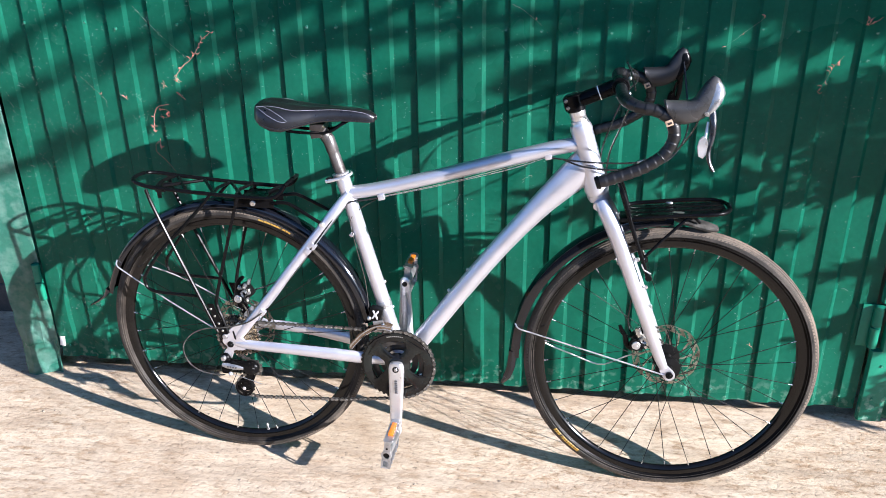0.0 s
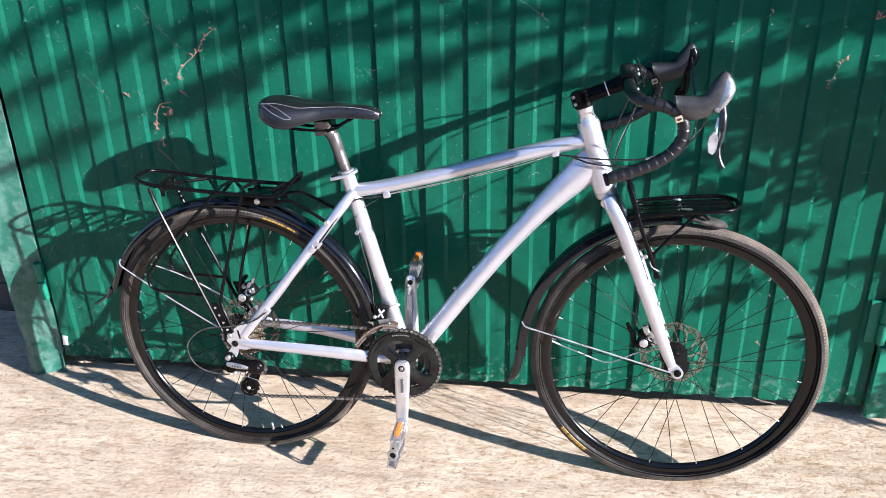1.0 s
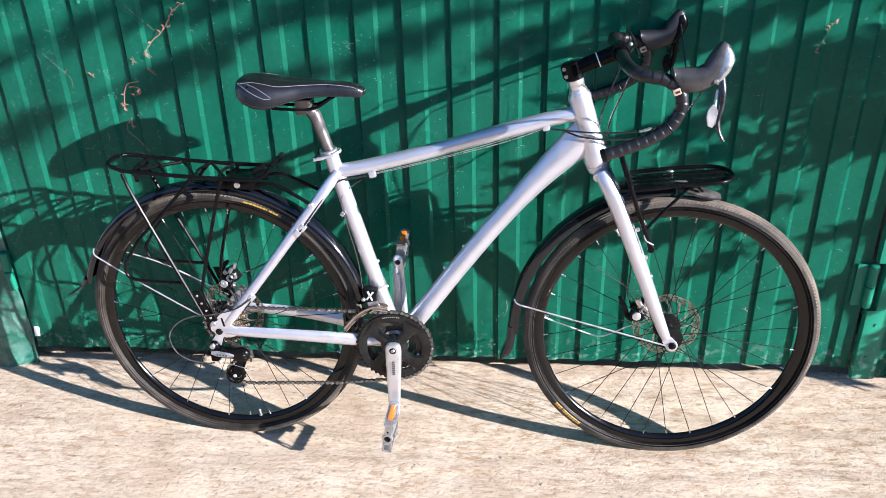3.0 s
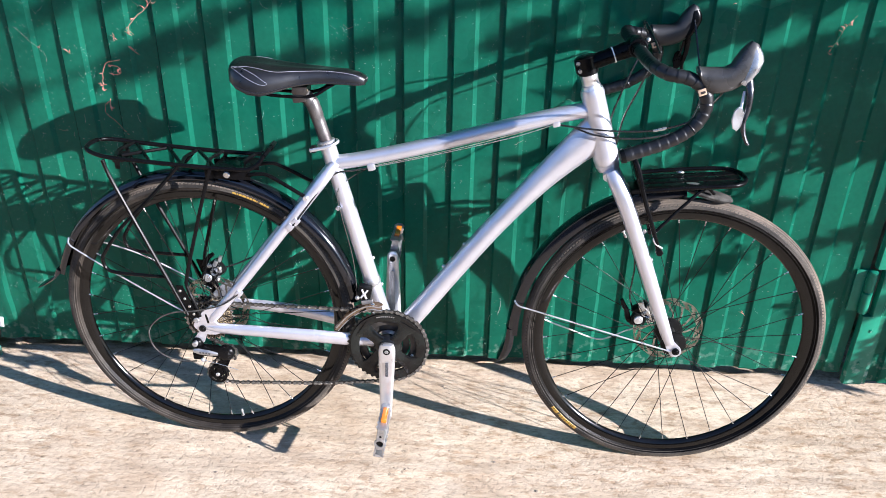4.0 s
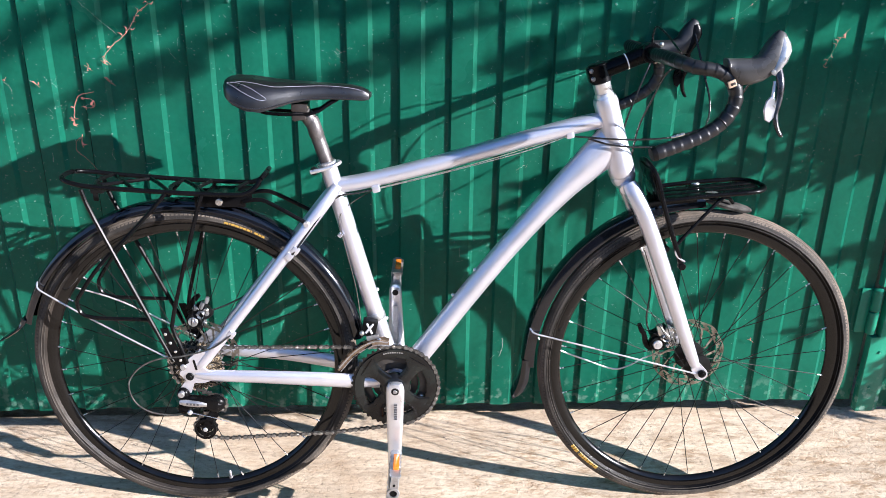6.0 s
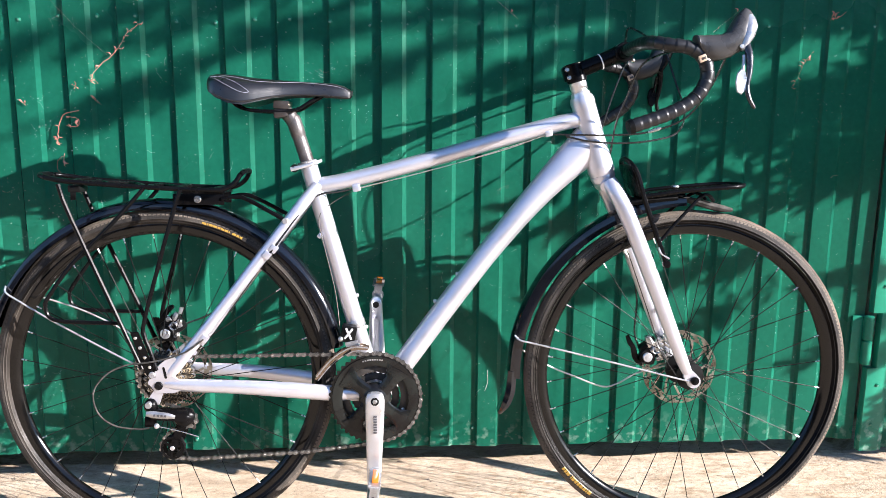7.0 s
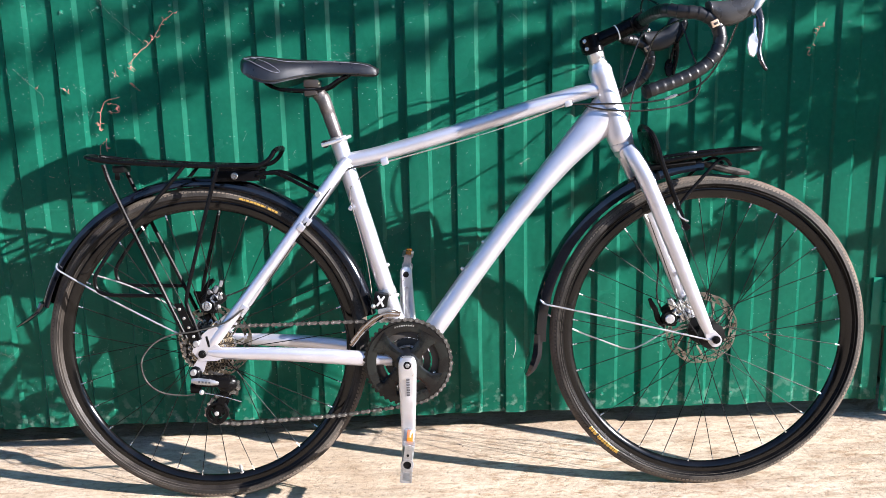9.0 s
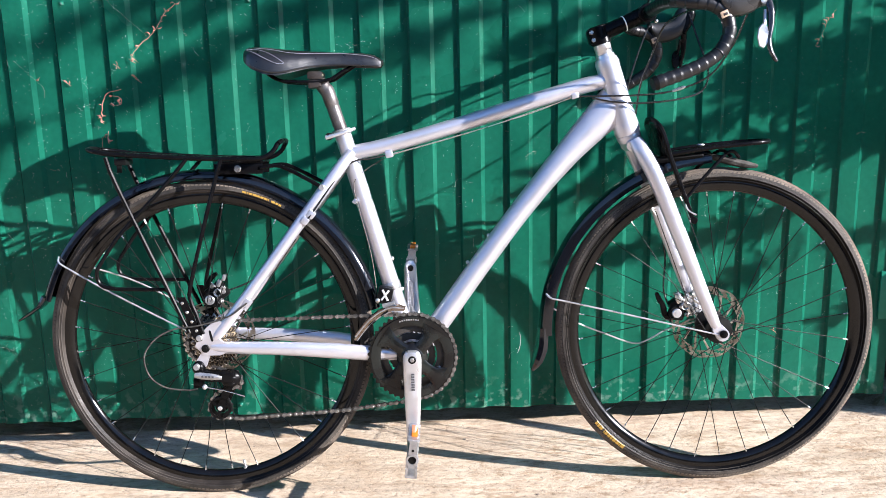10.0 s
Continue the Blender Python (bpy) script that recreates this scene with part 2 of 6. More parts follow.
def concrete():
    """Pale worn concrete with brush lines along x, pits, grit and faint stains."""
    m = bpy.data.materials.new("brushed_concrete")
    m.use_nodes = True
    nt = m.node_tree
    n, l = nt.nodes, nt.links
    b = n["Principled BSDF"]
    b.inputs["Roughness"].default_value = 0.9
    b.inputs["Specular IOR Level"].default_value = 0.25
    co = n.new("ShaderNodeTexCoord")

    def noise(scale, detail, stretch=(1, 1, 1), rough=0.6):
        mp = n.new("ShaderNodeMapping")
        mp.inputs["Scale"].default_value = stretch
        l.new(co.outputs["Object"], mp.inputs["Vector"])
        t = n.new("ShaderNodeTexNoise")
        t.inputs["Scale"].default_value = scale
        t.inputs["Detail"].default_value = detail
        t.inputs["Roughness"].default_value = rough
        l.new(mp.outputs[0], t.inputs["Vector"])
        return t.outputs[0]

    def ranged(socket, f0, f1, t0, t1):
        r = n.new("ShaderNodeMapRange")
        for key, value in (("From Min", f0), ("From Max", f1), ("To Min", t0), ("To Max", t1)):
            r.inputs[key].default_value = value
        l.new(socket, r.inputs[0])
        return r.outputs[0]

    def math_of(op, a, c):
        r = n.new("ShaderNodeMath")
        r.operation = op
        for i, v in enumerate((a, c)):
            if isinstance(v, float):
                r.inputs[i].default_value = v
            else:
                l.new(v, r.inputs[i])
        return r.outputs[0]

    stain = noise(2.6, 7)
    patchy = noise(14, 6, (0.7, 1, 1))
    tan = noise(40, 7, (0.42, 1, 1), 0.74)
    lines = noise(85, 5, (0.22, 1, 1), 0.75)
    holes = noise(88, 3, (0.8, 1.1, 1), 0.6)
    crumb = noise(210, 3, (0.8, 1.1, 1), 0.7)
    grit = noise(520, 2, (1, 1, 1), 0.7)
    where = noise(1.7, 3)
    broad = noise(20, 4, (0.16, 1, 1), 0.6)
    ramp = n.new("ShaderNodeValToRGB")
    ramp.color_ramp.elements[0].position = 0.36
    ramp.color_ramp.elements[0].color = (0.380, 0.287, 0.198, 1)
    ramp.color_ramp.elements[1].position = 0.60
    ramp.color_ramp.elements[1].color = (0.524, 0.432, 0.324, 1)
    l.new(math_of("ADD", math_of("MULTIPLY", stain, 0.6), math_of("MULTIPLY", patchy, 0.4)), ramp.inputs[0])
    # earth rubbed into the brush marks, more in some places than in others
    rubbed = math_of("MULTIPLY", ranged(tan, 0.50, 0.60, 0.0, 1.0), ranged(where, 0.38, 0.60, 0.25, 0.85))
    earth = n.new("ShaderNodeMix")
    earth.data_type = "RGBA"
    earth.inputs[7].default_value = (0.285, 0.195, 0.118, 1)
    l.new(rubbed, earth.inputs[0])
    l.new(ramp.outputs[0], earth.inputs[6])
    hsv = n.new("ShaderNodeHueSaturation")
    l.new(earth.outputs[2], hsv.inputs["Color"])
    dimple = ranged(holes, 0.40, 0.52, 0.0, 1.0)
    pits = math_of("MULTIPLY", ranged(holes, 0.31, 0.36, 0.0, 1.0), ranged(crumb, 0.28, 0.35, 0.4, 1.0))
    streak = ranged(lines, 0.36, 0.54, 0.0, 1.0)
    streaky = math_of("MAXIMUM", streak, ranged(where, 0.34, 0.52, 0.7, 0.0))
    value = math_of("MULTIPLY", ranged(grit, 0.32, 0.68, 0.91, 1.09), ranged(pits, 0.0, 1.0, 0.60, 1.0))
    value = math_of("MULTIPLY", value, ranged(dimple, 0.0, 1.0, 0.90, 1.03))
    value = math_of("MULTIPLY", value, ranged(broad, 0.36, 0.64, 0.86, 1.12))
    value = math_of("MULTIPLY", value, ranged(streaky, 0.0, 1.0, 0.83, 1.045))
    l.new(value, hsv.inputs["Value"])
    l.new(hsv.outputs[0], b.inputs["Base Color"])
    high = math_of("ADD", math_of("MULTIPLY", pits, 0.9), math_of("MULTIPLY", streaky, 0.35))
    high = math_of("ADD", high, math_of("MULTIPLY", dimple, 0.7))
    high = math_of("ADD", high, math_of("MULTIPLY", crumb, 0.6))
    high = math_of("ADD", high, math_of("MULTIPLY", grit, 0.4))
    bump = n.new("ShaderNodeBump")
    bump.inputs["Strength"].default_value = 0.26
    bump.inputs["Distance"].default_value = 0.0035
    l.new(high, bump.inputs["Height"])
    l.new(bump.outputs[0], b.inputs["Normal"])
    return m


CONCRETE = concrete()
PLASTER = shader("grey_plaster", (0.30, 0.29, 0.27), 0.9, 0, 0.15, 3, 60, 0.3, 60)
SIDING = shader("dark_weathered_board", (0.07, 0.066, 0.062), 0.8, 0, 0.3, 8, 120, 0.4, 90, per_object=0.2)
BARK = shader("tree_bark", (0.12, 0.09, 0.065), 0.9, 0, 0.3, 20, 150, 0.8, 60)
LEAF = shader("green_leaf", (0.06, 0.11, 0.03), 0.55, 0, 0.25, 4, 60, per_object=0.0)


# mesh building
def mesh_of(name, bm, material, smooth=True, fold=40):
    bmesh.ops.recalc_face_normals(bm, faces=bm.faces)
    me = bpy.data.meshes.new(name)
    bm.to_mesh(me)
    bm.free()
    for mt in (material if isinstance(material, (list, tuple)) else [material]):
        me.materials.append(mt)
    if smooth:
        me.shade_smooth()
        me.set_sharp_from_angle(angle=radians(fold))
    return me


def part(name, bm, material, parent, label="", smooth=True, fold=40):
    """One mesh object under a thing or a part, in its parent's coordinates. fold: degrees past which an edge stays sharp."""
    ob = new(name, mesh_of(name, bm, material, smooth, fold))
    ob.parent = parent
    return tagged(ob, label)


def piece(name, me, parent, m):
    """One more object on a mesh that is already there."""
    ob = new(name, me)
    ob.parent = parent
    ob.matrix_basis = m
    return ob


def thing(name, label, category, m=None, group="", kind=""):
    ob = new(name)
    ob.empty_display_size = 0.1
    if m:
        ob.matrix_basis = m
    return tagged(ob, label, category, group, kind)


def spline(pts, step=6):
    """A Catmull-Rom line through the points."""
    p = [Vector(q) for q in pts]
    p = [2 * p[0] - p[1]] + p + [2 * p[-1] - p[-2]]
    out = []
    for i in range(1, len(p) - 2):
        a, b, c, d = p[i - 1 : i + 3]
        for k in range(step):
            t = k / step
            out.append(0.5 * (2 * b + (c - a) * t + (2 * a - 5 * b + 4 * c - d) * t * t + (3 * b - a - 3 * c + d) * t**3))
    out.append(p[-2])
    return out


def spread(values, count):
    """A short list of radii stretched to a number of rings."""
    if not isinstance(values, (list, tuple)):
        return [values] * count
    x = np.linspace(0, len(values) - 1, count)
    return [float(v) for v in np.interp(x, range(len(values)), values)]


def sweep(bm, pts, ra, rb=None, n=10, side=(0, 1, 0), closed=False, mat=0, power=1.0):
    """A tube along the points: ra is its half width along side, rb across it. power under 1 squares the section."""
    p = [Vector(q) for q in pts]
    k = len(p)
    ra = spread(ra, k)
    rb = spread(rb, k) if rb is not None else ra
    rings = []
    for i in range(k):
        if closed:
            tangent = p[(i + 1) % k] - p[i - 1]
        else:
            tangent = p[min(i + 1, k - 1)] - p[max(i - 1, 0)]
        tangent.normalize()
        s = Vector(side) - tangent * tangent.dot(Vector(side))
        if s.length < 0.05:
            s = Vector((0, 0, 1)) - tangent * tangent.z
            if s.length < 0.05:
                s = Vector((1, 0, 0))
        if i and not closed and abs(tangent.dot(Vector(side))) > 0.9:
            s = last - tangent * tangent.dot(last)
        s.normalize()
        last = s.copy()
        u = tangent.cross(s)
        ring = []
        for j in range(n):
            a = 2 * math.pi * j / n
            ca, sa = math.cos(a), math.sin(a)
            ca = math.copysign(abs(ca) ** power, ca)
            sa = math.copysign(abs(sa) ** power, sa)
            ring.append(bm.verts.new(p[i] + s * ca * ra[i] + u * sa * rb[i]))
        rings.append(ring)
    faces = []
    for i in range(k if closed else k - 1):
        a, b = rings[i], rings[(i + 1) % k]
        for j in range(n):
            faces.append(bm.faces.new((a[j], a[(j + 1) % n], b[(j + 1) % n], b[j])))
    if not closed:
        faces += [bm.faces.new(rings[0][::-1]), bm.faces.new(rings[-1])]
    for f in faces:
        f.material_index = mat


def loft(bm, stations, n=20, power=0.8):
    """A closed skin through flat sections, each of (top, bottom) in x and z, its middle y and half its breadth."""
    rings = []
    for top, bottom, y, half in stations:
        mid = ((top[0] + bottom[0]) / 2, (top[1] + bottom[1]) / 2)
        up = (top[0] - mid[0], top[1] - mid[1])
        ring = []
        for j in range(n):
            a = 2 * math.pi * j / n
            ca, sa = (math.copysign(abs(v) ** power, v) for v in (math.cos(a), math.sin(a)))
            ring.append(bm.verts.new((mid[0] + up[0] * sa, y + half * ca, mid[1] + up[1] * sa)))
        rings.append(ring)
    for a, b in zip(rings, rings[1:]):
        for j in range(n):
            bm.faces.new((a[j], a[(j + 1) % n], b[(j + 1) % n], b[j]))
    bm.faces.new(rings[0][::-1])
    bm.faces.new(rings[-1])
    bmesh.ops.recalc_face_normals(bm, faces=list(bm.faces))


def lathe(bm, c, profile, n=48, start=0.0, end=360.0, loop=True, mat=0, wave=None):
    """Profile of (radius, y) turned about the y axis through c = (x, y, z). loop: the profile closes on itself."""
    c = Vector(c)
    full = abs(end - start) >= 359.9
    steps = n if full else n + 1
    rings = []
    for i in range(steps):
        a = radians(start + (end - start) * i / n)
        d = Vector((math.cos(a), 0, math.sin(a)))
        rings.append([bm.verts.new(c + d * (r + (wave(i, q) if wave else 0)) + Vector((0, y, 0))) for q, (r, y) in enumerate(profile)])
    k = len(profile)
    for i in range(n):
        a, b = rings[i], rings[(i + 1) % steps]
        for q in range(k if loop else k - 1):
            f = bm.faces.new((a[q], a[(q + 1) % k], b[(q + 1) % k], b[q]))
            f.material_index = mat
    if not full and loop:
        bm.faces.new(rings[0])
        bm.faces.new(rings[-1][::-1])
    return rings


def disc(bm, c, r, y0, y1, n=24, mat=0, r2=None):
    """A turned disc or drum about y, closed at both ends."""
    r2 = r if r2 is None else r2
    ch = min(0.0015, r * 0.15, abs(y1 - y0) * 0.3)
    sg = 1 if y1 > y0 else -1
    lathe(bm, c, [(0.0002, y0), (r - ch, y0), (r, y0 + sg * ch), (r2, y1 - sg * ch), (r2 - ch, y1), (0.0002, y1)], n, loop=False, mat=mat)


def plate(bm, outline, y0, y1, mat=0, shrink=0.0):
    """A flat outline of (x, z) given depth from y0 to y1, its outer face drawn in by shrink."""
    cx = sum(p[0] for p in outline) / len(outline)
    cz = sum(p[1] for p in outline) / len(outline)

    def draw(y, k):
        out = []
        for x, z in outline:
            d = math.hypot(x - cx, z - cz) or 1
            out.append(bm.verts.new((x - (x - cx) / d * k, y, z - (z - cz) / d * k)))
        return out

    e = (y1 - y0) * 0.25
    layers = [draw(y0, shrink), draw(y0 + e, 0), draw(y1 - e, 0), draw(y1, shrink)] if shrink else [draw(y0, 0), draw(y1, 0)]
    k = len(outline)
    fs = [bm.faces.new(layers[0]), bm.faces.new(layers[-1][::-1])]
    for a, b in zip(layers, layers[1:]):
        for i in range(k):
            fs.append(bm.faces.new((a[i], b[i], b[(i + 1) % k], a[(i + 1) % k])))
    for f in fs:
        f.material_index = mat


def block(bm, c, size, m=None, bevel=0.0, mat=0):
    """A box with rounded edges."""
    t = Matrix.Translation(c) @ (m or Matrix()) @ Matrix.Diagonal((*size, 1))
    made = bmesh.ops.create_cube(bm, size=1, matrix=t)
    if bevel:
        es = {e for v in made["verts"] for e in v.link_edges}
        bmesh.ops.bevel(bm, geom=list(es), offset=bevel, segments=2, affect="EDGES", profile=0.6)
    if mat:
        for v in made["verts"]:
            if v.is_valid:
                for f in v.link_faces:
                    f.material_index = mat


def ball(bm, c, r, mat=0, squash=(1, 1, 1)):
    made = bmesh.ops.create_uvsphere(bm, u_segments=10, v_segments=7, radius=1, matrix=Matrix.Translation(c) @ Matrix.Diagonal((r * squash[0], r * squash[1], r * squash[2], 1)))
    for v in made["verts"]:
        for f in v.link_faces:
            f.material_index = mat


def arc(cx, cz, r, a0, a1, n, y=0.0):
    return [(cx + r * math.cos(radians(a0 + (a1 - a0) * i / n)), y, cz + r * math.sin(radians(a0 + (a1 - a0) * i / n))) for i in range(n + 1)]


def capsule(x0, z0, x1, z1, r0, r1, n=7):
    """Outline of a rounded bar from one end to the other."""
    a = math.degrees(math.atan2(z1 - z0, x1 - x0))
    out = [(x0 + r0 * math.cos(radians(a + 90 + 180 * i / n)), z0 + r0 * math.sin(radians(a + 90 + 180 * i / n))) for i in range(n + 1)]
    out += [(x1 + r1 * math.cos(radians(a - 90 + 180 * i / n)), z1 + r1 * math.sin(radians(a - 90 + 180 * i / n))) for i in range(n + 1)]
    return out


# ground: one sheet, finest in front of the gate; the slab breaks off in a ragged edge under it
def ground_lines(fine_from, fine_to, step, far):
    inner = list(np.arange(fine_from, fine_to + step / 2, step))
    return [fine_from - d for d in far[::-1]] + inner + [fine_to + d for d in far]


def ground_height(x, y):
    if not (-2.6 < x < 2.2 and -1.8 < y < 0.6):
        return 0.0
    edge = 0.052 + 0.016 * noise.noise((x * 5, 0.3, 0)) + 0.010 * noise.noise((x * 23, 1.7, 0))
    drop = min(1.0, max(0.0, (y - edge) / 0.014))
    h = -0.034 * drop if -1.5 < x < 0.93 else -0.012 * drop
    h += 0.0016 * noise.noise((x * 6, y * 6, 0))
    if drop > 0:
        h += drop * (0.012 * noise.noise((x * 11, y * 11, 3)) + 0.006 * noise.noise((x * 37, y * 37, 5)))
    fade = min(1, (x + 2.6) / 0.4, (2.2 - x) / 0.4, (y + 1.8) / 0.4, (0.6 - y) / 0.2)
    return h * max(0, fade)


gx = ground_lines(-2.6, 2.2, 0.03, [0.5, 2, 8, 30, 120, 700])
gy = ground_lines(-1.8, 0.6, 0.02, [0.5, 2, 8, 30, 120, 700])
gy = sorted(gy + [0.013 + 0.0063 * k for k in range(14)])
gv = [(x, y, ground_height(x, y)) for y in gy for x in gx]
gf = [(j * len(gx) + i, j * len(gx) + i + 1, (j + 1) * len(gx) + i + 1, (j + 1) * len(gx) + i) for j in range(len(gy) - 1) for i in range(len(gx) - 1)]
gm = bpy.data.meshes.new("ground")
gm.from_pydata(gv, [], gf)
gm.materials.append(CONCRETE)
gm.shade_smooth()
tagged(new("ground", gm), "pale worn concrete yard with fine brush lines and pits", "ground", kind="structure")

# corrugated sheets
PITCH = 0.1157
FIRST = 0.685


def rib_profile(x0, x1, shift=0.0, depth=0.0035):
    """(x, y) of the ribbed sheet between x0 and x1; the rib faces -y."""
    out = []
    k0 = int(math.floor((x0 - FIRST - shift) / PITCH)) - 1
    k1 = int(math.ceil((x1 - FIRST - shift) / PITCH)) + 1
    for k in range(k0, k1):
        b = FIRST + shift + k * PITCH
        out += [(b + 0.0085, depth), (b + 0.0096, depth * 0.78), (b + 0.0134, -depth * 0.78), (b + 0.0145, -depth), (b + 0.038, -depth - 0.0006), (b + 0.0608, -depth), (b + 0.0619, -depth * 0.80), (b + 0.0693, depth * 0.80), (b + 0.0704, depth), (b + 0.097, depth + 0.0006)]
    inside = [p for p in out if x0 < p[0] < x1]

    def at(x):
        return float(np.interp(x, [p[0] for p in out], [p[1] for p in out]))

    return [(x0, at(x0))] + inside + [(x1, at(x1))]


def sheet(x0, x1, z0, z1, y=0.0, shift=0.0, rough_edge=0.003, seed=0.0, crumple=0.0):
    """A ribbed sheet, slightly buckled, with thickness."""
    bm = bmesh.new()
    prof = rib_profile(x0, x1, shift)
    rows = 34
    zs = [z0 + (z1 - z0) * (i / rows) ** 1.25 for i in range(rows + 1)]
    grid = []
    for i, z in enumerate(zs):
        line = []
        for x, yy in prof:
            d = 0.0022 * noise.noise((x * 2.2, z * 1.7, seed)) + 0.0011 * noise.noise((x * 9, z * 5, seed + 4))
            if crumple:
                d += crumple * max(0, 1 - (z - z0) / 0.35) * max(0, 1 - (x - x0) / 0.45) * noise.noise((x * 16, z * 16, 9))
            zz = z + (rough_edge * noise.noise((x * 7, 2.2, seed)) if i == 0 else 0)
            line.append(bm.verts.new((x, y + yy + d, zz)))
        grid.append(line)
    for a, b in zip(grid, grid[1:]):
        for i in range(len(prof) - 1):
            bm.faces.new((a[i], a[i + 1], b[i + 1], b[i]))
    bmesh.ops.solidify(bm, geom=list(bm.faces), thickness=-0.0012)
    return bm


def screw_mesh():
    bm = bmesh.new()
    disc(bm, (0, 0, 0), 0.0046, 0.0005, -0.0008, 14)
    lathe(bm, (0, 0, 0), [(0.0030, -0.0007), (0.0027, -0.0018), (0.0002, -0.0022)], 12, loop=False)
    return mesh_of("screw", bm, GREEN, False)


SCREW = screw_mesh()
gate = thing("garage_gate", "green ribbed sheet metal gate, dusty and chipped", "gate", kind="structure")
part("sheet_panel", sheet(-1.503, -0.345, 0.056, 2.15, seed=1, crumple=0.012), GREEN, gate, fold=9)
part("sheet_panel", sheet(-0.348, 0.857, 0.054, 2.15, y=-0.0016, seed=7), GREEN, gate, fold=9)
for z in (0.092, 1.075):
    for k in range(28):
        x = -1.47 + k * 0.0845 + random.uniform(-0.004, 0.004)
        if x < 0.83:
            y = float(np.interp(x, *zip(*rib_profile(-1.503, 0.853)))) - 0.0014
            piece("screw", SCREW, gate, pose(x, y, z + random.uniform(-0.008, 0.008), 0, random.uniform(0, 60), 0))
bm = bmesh.new()
for x in (-1.48, 0.815):
    block(bm, (x, 0.035, 1.1), (0.04, 0.04, 2.06), bevel=0.002)
for z in (0.10, 1.08, 2.1):
    block(bm, (-0.332, 0.035, z), (2.25, 0.04, 0.04), bevel=0.002)
part("gate_frame", bm, GREEN_POST, gate)


def hinge(x, y, z0, z1, parent, turn):
    """A barrel hinge; turn says on which side its leaf shows, 0 for none."""
    bm = bmesh.new()
    zm = (z0 + z1) / 2
    for a, b in ((z0, zm - 0.001), (zm + 0.001, z1)):
        sweep(bm, [(x, y, a), (x, y, a + 0.002), (x, y, b - 0.002), (x, y, b)], [0.010, 0.0125, 0.0125, 0.010], n=14, side=(1, 0, 0))
    if turn:
        block(bm, (x + 0.022 * turn, y + 0.008, zm), (0.034, 0.005, (z1 - z0) * 0.98), bevel=0.001)
    part("hinge", bm, GREEN, parent, "painted barrel hinge")


hinge(0.863, -0.016, 0.258, 0.384, gate, -1)
hinge(-1.512, -0.016, 0.262, 0.382, gate, 0)
bm = bmesh.new()
block(bm, (-1.488, -0.0065, 0.112), (0.017, 0.0012, 0.034), pose(0, 0, 0, 0, 8, 0), 0.0004)
part("sticker", bm, WHITE, gate, "small blank white sticker")

# fixed sheet beyond the hinge, with a folded edge strip
wall = thing("wall_east", "green ribbed sheet metal fence panel with folded edge", "wall", kind="structure")
part("sheet_panel", sheet(0.925, 2.2, 0.030, 2.3, y=-0.010, shift=0.035, seed=12), GREEN, wall, fold=9)
bm = bmesh.new()
pr = [(0.0, -0.003), (0.0, -0.018), (0.003, -0.022), (1.0, -0.022), (1.15, -0.017), (1.33, -0.017)]
ring = pr + [(x + 0.002, y + 0.0016) for x, y in pr[::-1]]
heights = [0.028, 0.08, 0.15, 0.2, 0.2485, 0.249, 0.30, 0.35, 0.3915, 0.392] + [0.45 + 0.1 * k for k in range(19)]
rows = []
for i, z in enumerate(heights):
    start = 0.889 if 0.2488 < z < 0.3918 else 0.8665
    edge = start + 0.0010 * noise.noise((i * 0.7, 0.4, 1))
    rows.append([bm.verts.new((edge + (x if x < 0.01 else x * (0.914 - edge)), y + 0.0008 * noise.noise((i * 0.9, x * 2, 2)), z)) for x, y in ring])
for a, b in zip(rows, rows[1:]):
    for i in range(len(ring)):
        bm.faces.new((a[i], a[(i + 1) % len(ring)], b[(i + 1) % len(ring)], b[i]))
part("edge_strip", bm, GREEN, wall)
for x, z in ((0.899, 0.205), (0.892, 0.10), (0.893, 0.46), (0.9, 0.80), (0.896, 1.1)):
    piece("screw", SCREW, wall, pose(x, -0.023, z))

# post at the other side of the gate
post = thing("gate_post", "crumpled green sheet metal cladding on a gate post", "post", kind="structure")
bm = bmesh.new()
pr = [(-1.617, 0.30), (-1.617, 0.00), (-1.615, -0.034), (-1.590, -0.030), (-1.568, -0.024), (-1.545, -0.018), (-1.522, -0.0125), (-1.509, -0.010), (-1.5065, -0.0075)]
rows = []
for i in range(61):
    z = -0.01 + 2.4 * (i / 60) ** 1.3
    k = max(0, 1 - z / 0.55)
    rows.append([bm.verts.new((x + 0.012 * max(0, 0.5 - z) * (1 if x < -1.53 else 0.2), y + (0.020 * k * noise.noise((x * 30, z * 14, 4)) + 0.008 * k * noise.noise((x * 70, z * 45, 6)) if y < 0.01 else 0), z)) for x, y in pr])
for a, b in zip(rows, rows[1:]):
    for i in range(len(pr) - 1):
        bm.faces.new((a[i], a[i + 1], b[i + 1], b[i]))
bmesh.ops.solidify(bm, geom=list(bm.faces), thickness=-0.0012)
part("cladding", bm, GREEN_POST, post, fold=25)

# unseen plain shell added behind the gate for darkness; boarded recess beside the post
for nm, c, s in (("wall_north", (-0.3, 3.2, 1.2), (2.9, 0.15, 2.4)), ("wall_west", (-1.66, 1.77, 1.2), (0.12, 2.9, 2.4)), ("wall_inner", (1.1, 1.7, 1.2), (0.12, 2.85, 2.4))):
    bm = bmesh.new()
    block(bm, c, s)
    ob = new(nm, mesh_of(nm, bm, PLASTER, False))
    tagged(ob, "unseen plain grey wall that keeps the space behind the gate dark", "wall", kind="structure")
bm = bmesh.new()
block(bm, (-0.3, 1.68, 2.46), (3.2, 3.4, 0.12))
